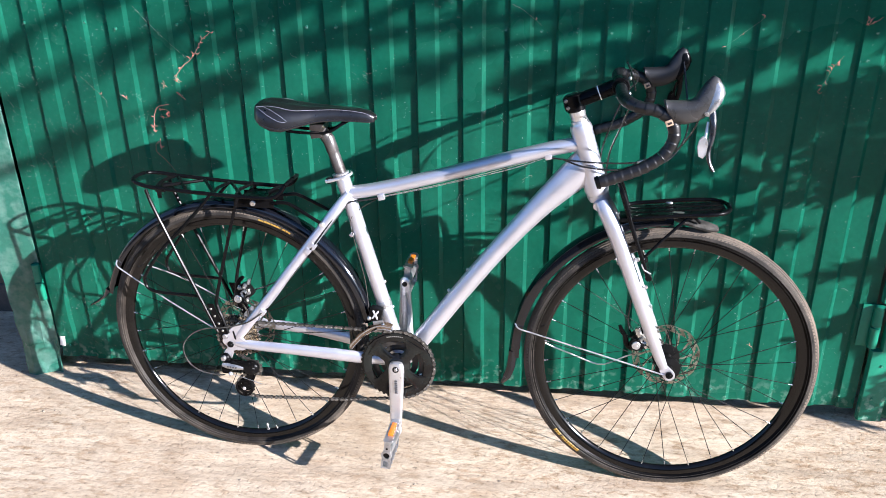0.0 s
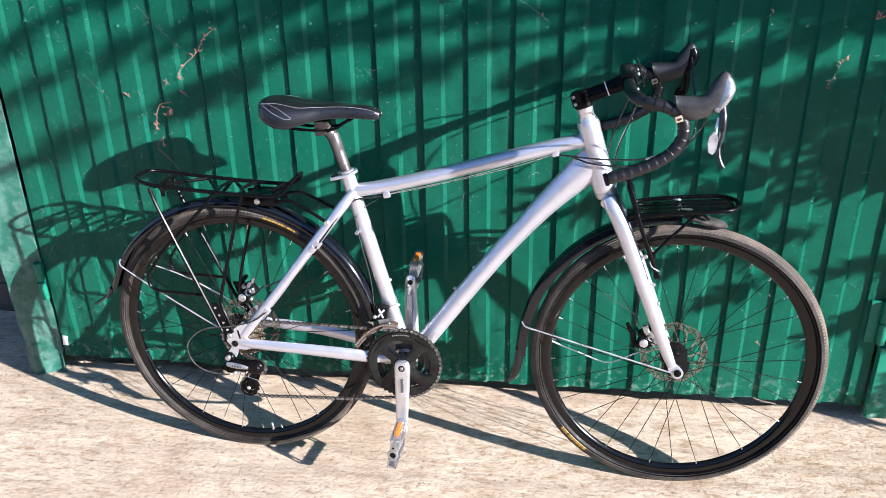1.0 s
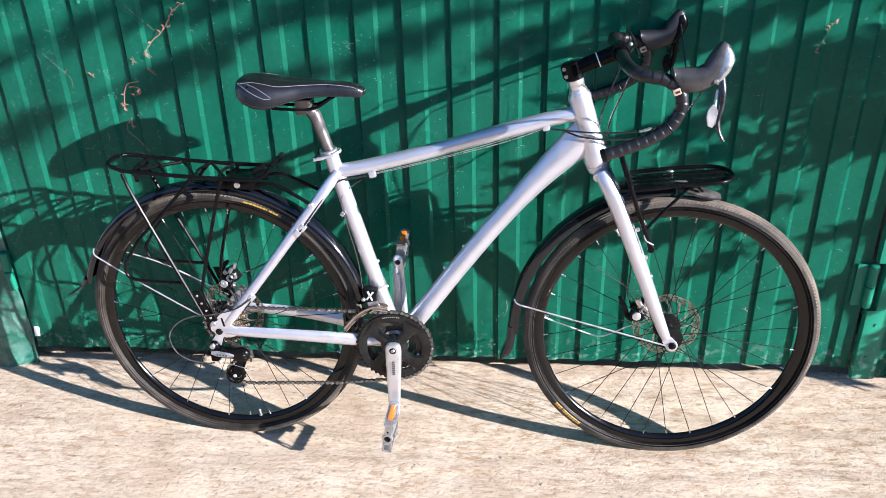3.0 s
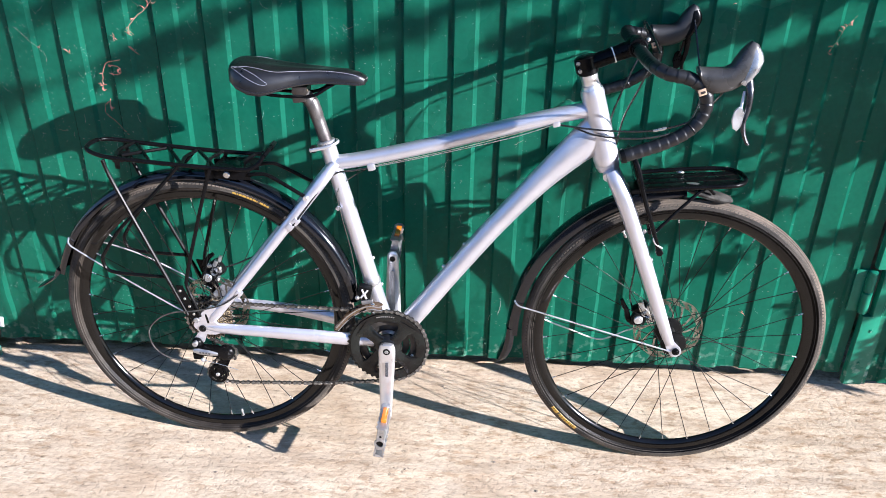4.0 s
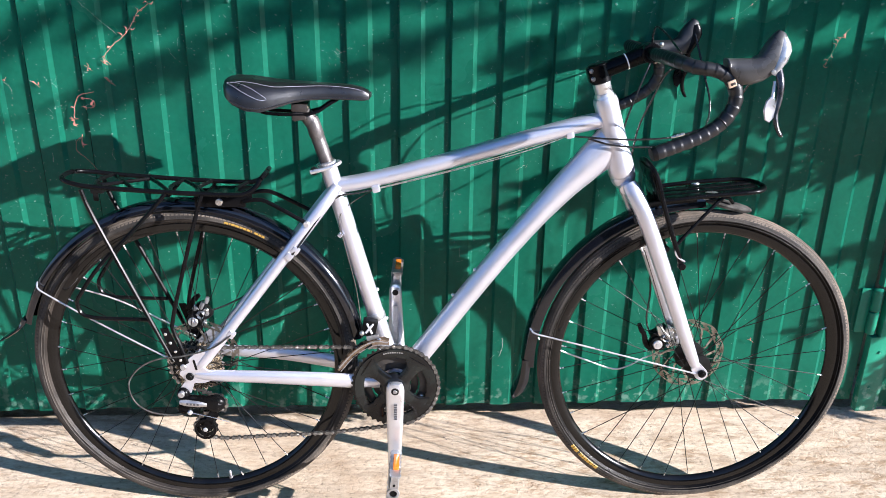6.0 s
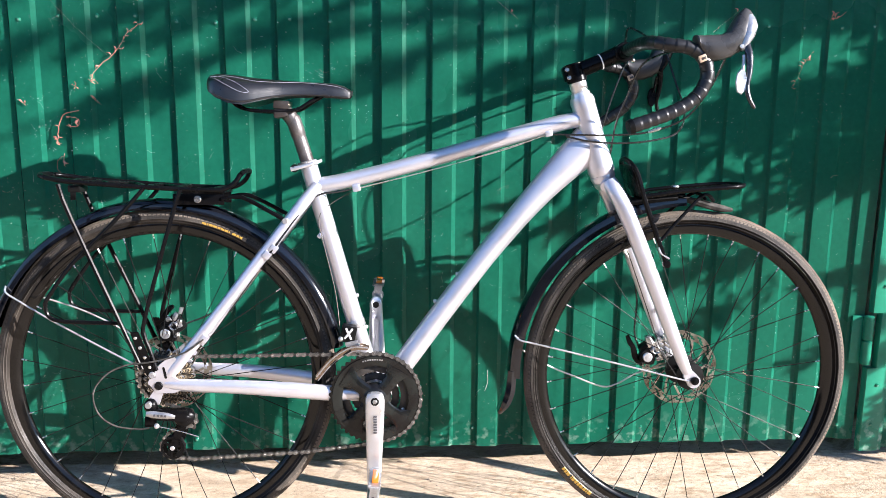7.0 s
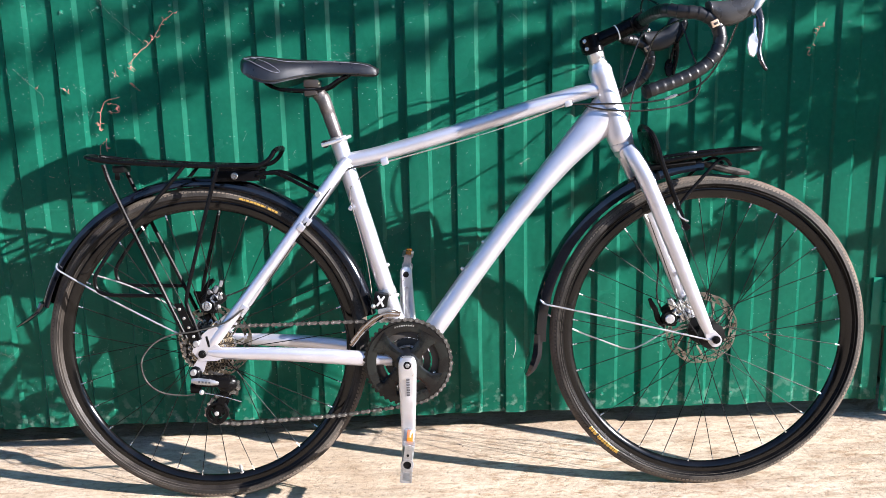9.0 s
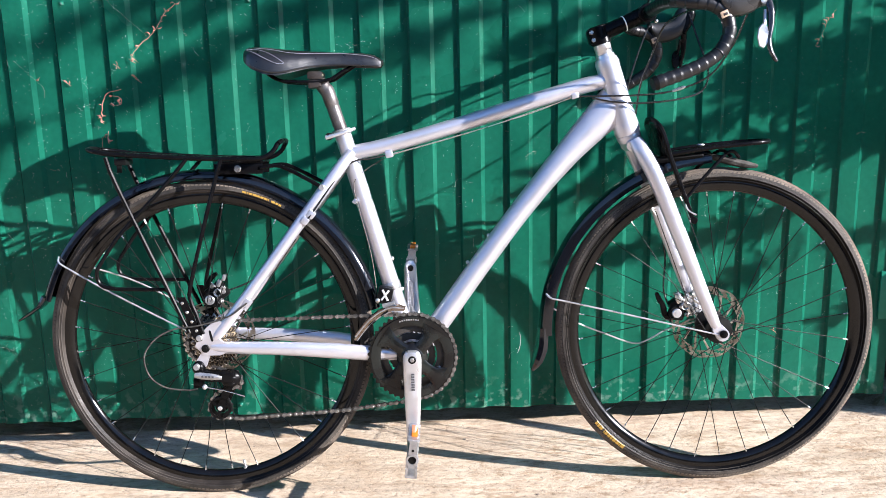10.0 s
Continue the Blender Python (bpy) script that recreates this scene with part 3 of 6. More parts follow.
tagged(new("ceiling", mesh_of("ceiling", bm, PLASTER, False)), "unseen plain grey ceiling that keeps the space behind the gate dark", "ceiling", kind="structure")
side = thing("wall_boards", "dark weathered horizontal boards in the shade of the post", "wall", kind="structure")
bm = bmesh.new()
block(bm, (0, 0, 0), (2.6, 0.022, 0.108), bevel=0.003)
BOARD = mesh_of("board", bm, SIDING)
for i in range(20):
    piece("board", BOARD, side, pose(-3.02, 0.34 + random.uniform(-0.003, 0.003), 0.06 + i * 0.115, random.uniform(-1, 1), 0, 0))


# unseen dark walls added behind and beside the camera to block low sky
bm = bmesh.new()
block(bm, (-1.0, -7.5, 1.15), (22.0, 0.2, 2.3))
tagged(new("wall_south", mesh_of("wall_south", bm, SIDING, False)), "unseen dark wall added to block low sky", "wall", kind="structure")
bm = bmesh.new()
block(bm, (-11.9, -3.9, 1.15), (0.2, 7.0, 2.3))
tagged(new("wall_yard_end", mesh_of("wall_yard_end", bm, SIDING, False)), "unseen dark wall added to block low sky", "wall", kind="structure")
# the bicycle, in its own plane: x forward, y to its left, z up
RA, FA, BB = (-0.781, 0.343), (0.297, 0.343), (-0.355, 0.306)
bike = thing("touring_bicycle", "silver drop-bar touring bicycle with racks, leaning on a green gate", "bicycle", pose(0, -0.304, 0, 0, 0, -1.15) @ pose(0, 0, 0, -3.5, 0, 0))


def along(p, q, t, y=0.0):
    return (p[0] + (q[0] - p[0]) * t, y, p[1] + (q[1] - p[1]) * t)


# frame
HEAD_LOW, HEAD_TOP = (0.108, 0.758), (0.060, 0.915)
SEAT_TOP = (-0.489, 0.778)
bm = bmesh.new()
sweep(bm, [along(HEAD_LOW, HEAD_TOP, t) for t in (0, 0.06, 0.12, 0.3, 0.5, 0.7, 0.88, 0.94, 1)], [0.0250, 0.0275, 0.0270, 0.0255, 0.0248, 0.0245, 0.0242, 0.0250, 0.0225], n=20)
frame_body = part("frame", bm, SILVER, bike, "satin silver aluminium frame")
bm = bmesh.new()
disc(bm, (BB[0], 0, BB[1]), 0.0225, -0.036, 0.036, 24)
part("bottom_bracket", bm, SILVER, frame_body)
bm = bmesh.new()
pts = spline([(0.075, 0, 0.872), (0.020, 0, 0.862), (-0.09, 0, 0.832), (-0.267, 0, 0.781), (-0.40, 0, 0.747), (-0.475, 0, 0.733)], 6)
sweep(bm, pts, [0.017, 0.018, 0.0185, 0.018, 0.0165, 0.016], [0.0155, 0.0165, 0.0165, 0.016, 0.016, 0.016], n=18, power=0.88)
part("top_tube", bm, SILVER, frame_body)
bm = bmesh.new()
du, dn = Vector((0.625, 0, 0.78)), Vector((0.78, 0, -0.625))
prof = ((0.012, -0.461, 0.0220), (0.10, -0.4615, 0.0228), (0.25, -0.468, 0.0225), (0.38, -0.4715, 0.0225), (0.48, -0.4705, 0.0238), (0.56, -0.467, 0.0275), (0.63, -0.4605, 0.0335), (0.68, -0.4535, 0.0400), (0.705, -0.4485, 0.0430))
pts = spline([du * s + dn * c for s, c, w in prof], 4)
sweep(bm, pts, [0.024, 0.022, 0.021, 0.021, 0.021, 0.0215, 0.022, 0.0215, 0.020], [w for s, c, w in prof], n=24, power=1.1)
part("down_tube", bm, SILVER, frame_body)
bm = bmesh.new()
sweep(bm, [along(SEAT_TOP, BB, t) for t in (0, 0.02, 0.1, 0.3, 0.6, 0.8, 0.97)], [0.0165, 0.0175, 0.0172, 0.0178, 0.0178, 0.018, 0.019], n=18)
part("seat_tube", bm, SILVER, frame_body)
for s in (-1, 1):
    bm = bmesh.new()
    sweep(bm, spline([(-0.470, s * 0.012, 0.735), (-0.497, s * 0.032, 0.700), (-0.57, s * 0.046, 0.605), (-0.66, s * 0.057, 0.488), (-0.745, s * 0.063, 0.381), (-0.768, s * 0.063, 0.354)], 5), [0.010, 0.010, 0.0095, 0.0085, 0.008, 0.0045], [0.0115, 0.0125, 0.012, 0.011, 0.0115, 0.007], n=12)
    part("seat_stay", bm, SILVER, frame_body)
    bm = bmesh.new()
    sweep(bm, spline([(-0.770, s * 0.063, 0.343), (-0.733, s * 0.062, 0.340), (-0.62, s * 0.058, 0.334), (-0.52, s * 0.048, 0.324), (-0.455, s * 0.038, 0.315), (-0.375, s * 0.028, 0.308)], 5), [0.006, 0.009, 0.0095, 0.009, 0.010, 0.012], [0.010, 0.013, 0.0145, 0.0165, 0.0165, 0.014], n=12)
    part("chain_stay", bm, SILVER, frame_body)
    bm = bmesh.new()
    plate(bm, [(-0.803, 0.346), (-0.796, 0.365), (-0.779, 0.384), (-0.758, 0.401), (-0.740, 0.394), (-0.749, 0.380), (-0.7525, 0.369), (-0.751, 0.360), (-0.745, 0.353), (-0.732, 0.349), (-0.728, 0.334), (-0.752, 0.325), (-0.786, 0.325)], s * 0.060, s * 0.068, shrink=0.001)
    if s < 0:
        plate(bm, [(-0.790, 0.333), (-0.772, 0.330), (-0.782, 0.302), (-0.798, 0.296), (-0.809, 0.306)], -0.0605, -0.0665, shrink=0.001)
    drop = part("dropout", bm, SILVER, frame_body)
    # black plate on the dropout imitates the dark of an open slot
    bm = bmesh.new()
    plate(bm, capsule(-0.7705, 0.377, -0.7665, 0.358, 0.0022, 0.0026), s * 0.066, s * 0.0684)
    part("slot", bm, MATT_BLACK, drop, "dark plate standing for the open dropout slot")
for x, y, z in ((-0.006, -0.010, 0.842), (-0.392, -0.010, 0.730), (-0.566, -0.052, 0.600), (-0.553, -0.050, 0.612), (-0.690, -0.064, 0.435), (-0.466, -0.017, 0.634)):
    bm = bmesh.new()
    k = 0.6 if abs(z - 0.634) < 0.001 else 1.0
    block(bm, (x, y, z), (0.016 * k, 0.012 * k, 0.015 * k), pose(0, 0, 0, 0, -15 if z > 0.7 else -50, 0), 0.003 * k)
    part("cable_guide", bm, SILVER, frame_body)
for s in (0.242, 0.315, 0.20, 0.145):
    p = du * s - dn * (0.4925 if s > 0.22 else 0.484)
    bm = bmesh.new()
    if s > 0.22:
        ball(bm, p, 0.0045)
    else:
        q = along(SEAT_TOP, BB, 0.58 if s == 0.2 else 0.72)
        ball(bm, (q[0] + 0.018, 0, q[2] + 0.005), 0.0045)
    part("bottle_bolt", bm, ALLOY, frame_body)

# fork, headset and stem
bm = bmesh.new()
sweep(bm, [(0.1125, 0, 0.744), (0.1095, 0, 0.7535), (0.108, 0, 0.758)], [0.022, 0.0255, 0.0250], n=20)
sweep(bm, spline([(0.112, -0.030, 0.735), (0.116, 0.0, 0.742), (0.112, 0.030, 0.735)], 5), [0.014, 0.016, 0.014], [0.012, 0.014, 0.012], n=12, side=(1, 0, 0))
fork = part("fork", bm, SILVER, bike, "satin silver fork")
for s in (-1, 1):
    bm = bmesh.new()
    sweep(bm, spline([(0.1165, s * 0.026, 0.746), (0.1265, s * 0.036, 0.727), (0.146, s * 0.044, 0.690), (0.172, s * 0.048, 0.630), (0.197, s * 0.050, 0.568), (0.2225, s * 0.052, 0.505), (0.247, s * 0.053, 0.443), (0.2705, s * 0.055, 0.385), (0.284, s * 0.056, 0.355)], 4), [0.012, 0.0135, 0.0135, 0.0130, 0.0125, 0.0115, 0.0105, 0.0090, 0.006], [0.0150, 0.0172, 0.0175, 0.0170, 0.0166, 0.0158, 0.0146, 0.0128, 0.010], n=16)
    part("fork_blade", bm, SILVER, fork)
    bm = bmesh.new()
    plate(bm, capsule(0.286, 0.352, 0.297, 0.338, 0.012, 0.014), s * 0.053, s * 0.060, shrink=0.001)
    part("dropout", bm, SILVER, fork)
    bm = bmesh.new()
    disc(bm, (0.297, 0, 0.341), 0.0085, s * 0.060, s * 0.066, 16)
    disc(bm, (0.297, 0, 0.341), 0.0045, s * 0.066, s * 0.0685, 12)
    part("axle_nut", bm, BLACK, fork)
bm = bmesh.new()
sweep(bm, [along((0.0605, 0.914), (0.0515, 0.9435), t) for t in (0, 0.08, 0.3, 0.32, 0.62, 0.64, 0.98, 1)], [0.0215, 0.0200, 0.0190, 0.0172, 0.0172, 0.0176, 0.0176, 0.0165], n=20)
part("headset_spacer", bm, ALLOY, bike, "polished alloy spacer stack")
bm = bmesh.new()
sweep(bm, [along((0.0515, 0.9435), (0.041, 0.980), t) for t in (0, 0.05, 0.5, 0.95, 1)], [0.018, 0.0205, 0.0205, 0.0205, 0.018], n=20)
sweep(bm, [along((0.046, 0.963), (0.138, 1.001), t) for t in (0, 0.2, 0.5, 0.8, 1)], [0.0165, 0.0160, 0.0155, 0.0165, 0.018], n=18)
disc(bm, (0.141, 0, 1.002), 0.0190, -0.023, 0.023, 22)
block(bm, (0.030, 0, 0.958), (0.014, 0.022, 0.030), pose(0, 0, 0, 0, -17, 0), 0.004)
stem = part("stem", bm, BLACK, bike, "glossy black stem with a white stripe")
bm = bmesh.new()
sweep(bm, [along((0.046, 0.963), (0.138, 1.001), t) for t in (0.545, 0.57)], 0.0163, n=20)
part("stripe", bm, WHITE, stem)
for x, y, z in ((0.0275, -0.0125, 0.966), (0.0325, -0.0125, 0.951)):
    bm = bmesh.new()
    disc(bm, (x, 0, z), 0.0042, y + 0.003, y - 0.004, 12)
    part("bolt", bm, STEEL, stem)
for z in (0.986, 1.018):
    bm = bmesh.new()
    ball(bm, (0.160, -0.012, z), 0.0045)
    part("bolt", bm, STEEL, stem)

# handlebar with wound tape
bm = bmesh.new()
sweep(bm, [(0.141, y, 1.002) for y in (-0.05, -0.02, 0.02, 0.05)], 0.0135, n=16, side=(1, 0, 0))
bar = part("handlebar", bm, BLACK, bike, "black drop handlebar")
BAR = [(0.141, 0.030, 1.002), (0.140, 0.090, 1.003), (0.1405, 0.145, 1.003), (0.149, 0.186, 1.000), (0.170, 0.206, 0.994), (0.203, 0.212, 0.989), (0.229, 0.214, 0.972), (0.2370, 0.217, 0.940), (0.222, 0.220, 0.908), (0.191, 0.225, 0.885), (0.152, 0.230, 0.868), (0.098, 0.236, 0.850)]
for s in (-1, 1):
    back = 0.011 if s > 0 else 0.0
    pts = spline([(x - back * min(1, max(0, (x - 0.15) / 0.05)), s * y, z) for x, y, z in BAR], 22)
    run, wound = 0.0, []
    for i, p in enumerate(pts):
        run += (p - pts[i - 1]).length if i else 0
        phase = (run % 0.0165) / 0.0165
        wound.append(0.0116 + (0.0013 * (1 - phase) if i < len(pts) - 3 else 0))
    bm = bmesh.new()
    sweep(bm, pts, wound, n=14, side=(0.3, 0.2, 1))
    tape = part("bar_tape", bm, TAPE, bar, "black wound bar tape")
    bm = bmesh.new()
    a, b = pts[-2], pts[-1]
    sweep(bm, [b - (b - a).normalized() * 0.004, b + (b - a).normalized() * 0.004], [0.0138, 0.0118], n=16)
    part("end_plug", bm, MATT_BLACK, bar)
    # brake lever: rubber hood, blade, shift paddle, name cover
    y = s * 0.211
    bm = bmesh.new()
    loft(bm, [((0.2128, 1.0100), (0.2196, 0.9850), y, 0.0150), ((0.2150, 1.0112), (0.2222, 0.9825), y, 0.0172), ((0.2172, 1.0102), (0.2252, 0.9780), y, 0.0168), ((0.228, 1.0105), (0.2370, 0.9640), y + s * 0.001, 0.0185), ((0.245, 1.0110), (0.257, 0.9660), y + s * 0.002, 0.0195), ((0.260, 1.0122), (0.278, 0.9730), y + s * 0.003, 0.0195), ((0.270, 1.0180), (0.296, 0.9850), y + s * 0.003, 0.0188), ((0.276, 1.0310), (0.3085, 0.9990), y + s * 0.003, 0.0178), ((0.2845, 1.0440), (0.3170, 1.0240), y + s * 0.002, 0.0150), ((0.2925, 1.0530), (0.3160, 1.0430), y, 0.0115), ((0.2990, 1.0580), (0.3110, 1.0520), y, 0.0060)])
    # the far lever takes dark materials in place of the shade on it
    hood = part("brake_lever", bm, HOOD if s < 0 else HOOD_SHADED, bar, "grey rubber brake hood with a metal lever" if s < 0 else "rubber brake hood and lever coloured dark for shade")
    hood.location.x = -back
    bm = bmesh.new()
    loft(bm, [((0.2945, 1.0430), (0.3130, 1.0475), y, 0.0128), ((0.2930, 1.0340), (0.3190, 1.0380), y + s * 0.001, 0.0160), ((0.2905, 1.0200), (0.3225, 1.0260), y + s * 0.002, 0.0182), ((0.2885, 1.0060), (0.3165, 1.0080), y + s * 0.003, 0.0198), ((0.2872, 0.9950), (0.3080, 0.9960), y + s * 0.003, 0.0200), ((0.2880, 0.9860), (0.2985, 0.9825), y + s * 0.003, 0.0185)])
    part("lever_cover", bm, COVER_GREY if s < 0 else BLACK, hood, "grey metal lever cover" if s < 0 else "lever cover coloured dark for shade")
    bm = bmesh.new()
    sweep(bm, spline([(0.300, y + s * 0.016, 0.994), (0.3035, y + s * 0.024, 0.972), (0.3030, y + s * 0.027, 0.946), (0.2990, y + s * 0.030, 0.922), (0.3020, y + s * 0.033, 0.902), (0.3095, y + s * 0.035, 0.887), (0.3130, y + s * 0.036, 0.884)], 5), [0.005, 0.006, 0.0055, 0.005, 0.005, 0.005, 0.003], [0.007, 0.0065, 0.0055, 0.0045, 0.004, 0.0035, 0.002], n=10)
    part("lever_blade", bm, BLADE if s < 0 else BLACK, hood, "worn metal brake lever blade" if s < 0 else "brake lever blade coloured dark for shade")
    bm = bmesh.new()
    sweep(bm, spline([(0.295, y + s * 0.020, 0.975), (0.292, y + s * 0.026, 0.950), (0.288, y + s * 0.028, 0.940)], 4), 0.003, n=8)
    pad = [(0.2935, 0.948), (0.2975, 0.935), (0.2960, 0.915), (0.2895, 0.907), (0.2815, 0.911), (0.2775, 0.927), (0.2800, 0.943), (0.2860, 0.950)]
    plate(bm, pad, y + s * 0.028, y + s * 0.033, shrink=0.0012)
    part("shift_paddle", bm, ALLOY if s < 0 else BLACK, hood, "silver shift paddle" if s < 0 else "shift paddle coloured dark for shade")
    bm = bmesh.new()
    disc(bm, (0.290, 0, 0.990), 0.004, y + s * 0.017, y + s * 0.0225, 12)
    part("pivot_bolt", bm, STEEL, hood)
    bm = bmesh.new()
    m = pose(0.2245, y - 0.0150, 0.9695, 0, -22, 0)
    block(bm, m @ Vector((0, 0, 0)), (0.0140, 0.005, 0.0120), m.to_3x3().to_4x4(), 0.0012)
    clip = part("clip", bm, BEIGE, hood, "beige plastic clip")
    # dark bar set on the clip gives the shade of its slot
    bm = bmesh.new()
    block(bm, m @ Vector((0.001, -0.0018, -0.0005)), (0.0080, 0.0026, 0.0046), m.to_3x3().to_4x4(), 0.0006)
    part("clip_slot_bar", bm, CLAMP_BROWN, clip, "dark bar standing for the slot of the clip")


# wheels
def spoke_mesh():
    bm = bmesh.new()
    sweep(bm, [(0, 0, 0), (0, 0, 0.5), (0, 0, 0.96)], 0.0009, n=6, side=(1, 0, 0))
    sweep(bm, [(0, 0, 0.960), (0, 0, 0.985), (0, 0, 1.0)], [0.0013, 0.0015, 0.0015], n=6, side=(1, 0, 0), mat=1)
    return mesh_of("spoke", bm, [SPOKE, STEEL])


SPOKE_MESH = spoke_mesh()


def wheel(c, turn, label, hub_r, rear=False):
    c3 = (c[0], 0, c[1])
    bm = bmesh.new()
    lathe(bm, c3, [(0.2932, 0.000), (0.2936, -0.0022), (0.2972, -0.0058), (0.3010, -0.0086), (0.3060, -0.0101), (0.3110, -0.0106), (0.3150, -0.0104), (0.3165, -0.0098), (0.3165, 0.0098), (0.3150, 0.0104), (0.3110, 0.0106), (0.3060, 0.0101), (0.3010, 0.0086), (0.2972, 0.0058), (0.2936, 0.0022)], 120)
    w = part("wheel", bm, RIM, bike, label)
    bm = bmesh.new()
    side = [(0.3135, 0.0095), (0.317, 0.0135), (0.3186, 0.0146), (0.3193, 0.0158), (0.3201, 0.0154), (0.3232, 0.0166), (0.3240, 0.0177), (0.3248, 0.0171), (0.3280, 0.0171), (0.3312, 0.0164)]
    tread = [(0.3318, 0.0161), (0.3352, 0.0147), (0.3353, 0.0132), (0.3340, 0.0130), (0.3342, 0.0122), (0.3386, 0.0113), (0.3400, 0.0090), (0.3388, 0.0087), (0.3391, 0.0078), (0.3421, 0.0068), (0.3427, 0.0046), (0.3416, 0.0043), (0.3418, 0.0034), (0.3430, 0.0028)]
    prof = [(r, -y) for r, y in side + tread] + [(r, y) for r, y in (side + tread)[::-1]]
    dark = set(range(10)) | {12, 13, 16, 17, 20, 21}
    dark |= {len(prof) - 2 - q for q in dark}
    count = len(prof)

    def notch(i, q):
        q = min(q, count - 1 - q)
        return -0.0009 if 9 < q < 15 and (i + q) % 3 == 0 else 0.0

    dark.add(count - 1)
    lathe(bm, c3, prof, 720, wave=notch)
    for k, f in enumerate(bm.faces):
        i, q = divmod(k, count)
        row = min(q, count - 2 - q)
        f.material_index = 2 if row in (2, 5, 7, 8) or (9 < row < 13 and (i + row) % 3 == 0) else 0 if q in dark else 1
    tyre = part("tyre", bm, [RUBBER_DUSTY if rear else RUBBER, TREAD, SHOULDER], w, "black road tyre with dusty tread")
    # unreadable yellow print on the sidewall, as bars
    bm = bmesh.new()
    a = turn
    for k in range(11):
        wdt = (1.5, 0.5, 1.2, 1.4, 0.9, 1.1, 1.2, 0.4, 1.4, 0.9, 1.0)[k]
        lathe(bm, c3, [(0.3252, -0.01735), (0.3280, -0.01745), (0.3295, -0.01715)] if rear else [(0.3230, -0.01740), (0.3243, -0.01830), (0.3285, -0.01760), (0.3314, -0.01690)], 2, a, a - wdt, loop=False)
        a -= wdt + (0.9 if k == 7 else 0.28)
    part("sidewall_print", bm, GOLD, tyre, "yellow print on the sidewall")
    bm = bmesh.new()
    lathe(bm, c3, [(0.0002, -0.050), (0.009, -0.050), (0.011, -0.036), (hub_r, -0.033), (hub_r, -0.029), (0.014, -0.024), (0.013, 0.0), (0.014, 0.020), (hub_r + 0.004, 0.025), (hub_r + 0.004, 0.029), (0.020, 0.033), (0.011, 0.037), (0.009, 0.050), (0.0002, 0.050)], 28, loop=False)
    part("hub", bm, MATT_BLACK, w, "black disc hub")
    # brake rotor with its slots
    bm = bmesh.new()
    radii = [0.0640, 0.0668, 0.0702, 0.0738, 0.0775, 0.0805]
    n = 144
    rings = [[bm.verts.new((c[0] + (r + (0.0012 * math.sin(i * 2 * math.pi / 16) if j in (0, 5) else 0)) * math.cos(2 * math.pi * i / n), 0.036, c[1] + (r + (0.0012 * math.sin(i * 2 * math.pi / 16) if j in (0, 5) else 0)) * math.sin(2 * math.pi * i / n))) for i in range(n)] for j, r in enumerate(radii)]
    for j in range(5):
        for i in range(n):
            if (j == 1 and i % 8 in (1, 2, 3)) or (j == 2 and i % 8 in (3, 4, 5)) or (j == 3 and i % 8 in (5, 6, 7)):
                continue
            bm.faces.new((rings[j][i], rings[j][(i + 1) % n], rings[j + 1][(i + 1) % n], rings[j + 1][i]))
    bmesh.ops.solidify(bm, geom=list(bm.faces), thickness=0.0018)
    part("brake_rotor", bm, ROTOR, w, "slotted steel brake rotor")
    for k in range(12):
        a = 2 * math.pi * k / 12
        b = a + 0.6
        bm = bmesh.new()
        sweep(bm, [(c[0] + 0.018 * math.cos(a), 0.037, c[1] + 0.018 * math.sin(a)), (c[0] + 0.042 * math.cos(a + 0.35), 0.037, c[1] + 0.042 * math.sin(a + 0.35)), (c[0] + 0.063 * math.cos(b), 0.037, c[1] + 0.063 * math.sin(b))], [0.001, 0.001, 0.001], [0.0030, 0.0022, 0.0030], n=6)
        part("rotor_arm", bm, ROTOR, w)
    bm = bmesh.new()
    lathe(bm, c3, [(0.018, 0.0362), (0.018, 0.0384), (0.026, 0.0384), (0.026, 0.0362)], 30)
    part("rotor_carrier", bm, ROTOR, w)
    for k in range(32):
        s = -1 if k % 2 else 1
        a = 2 * math.pi * (k + 0.37) / 32
        lead = 1 if (k // 2) % 2 else -1
        b = a + lead * radians(62)
        hr = hub_r - 0.003 + (0.004 if s > 0 else 0)
        p = Vector((c[0] + hr * math.cos(b), s * (0.031 if s < 0 else 0.027) - 0.002 * lead, c[1] + hr * math.sin(b)))
        q = Vector((c[0] + 0.2955 * math.cos(a), s * 0.0025, c[1] + 0.2955 * math.sin(a)))
        d = q - p
        z = d.normalized()
        m = Matrix.LocRotScale(p, z.to_track_quat("Z", "Y"), (1, 1, d.length))
        piece("spoke", SPOKE_MESH, w, m)
    bm = bmesh.new()
    a = radians(-80 if rear else 118)
    d = Vector((math.cos(a), 0, math.sin(a)))
    v0 = Vector(c3)
    sweep(bm, [v0 + d * 0.296, v0 + d * 0.292, v0 + d * 0.2915, v0 + d * 0.284, v0 + d * 0.2835, v0 + d * 0.277], [0.0050, 0.0050, 0.0024, 0.0024, 0.0038, 0.0028], n=10)
    part("valve", bm, ALLOY_WORN, w)
    return w


rear_wheel = wheel(RA, 75.5, "black spoked rear wheel", 0.024, True)
front_wheel = wheel(FA, 233.0, "black spoked front wheel", 0.029)


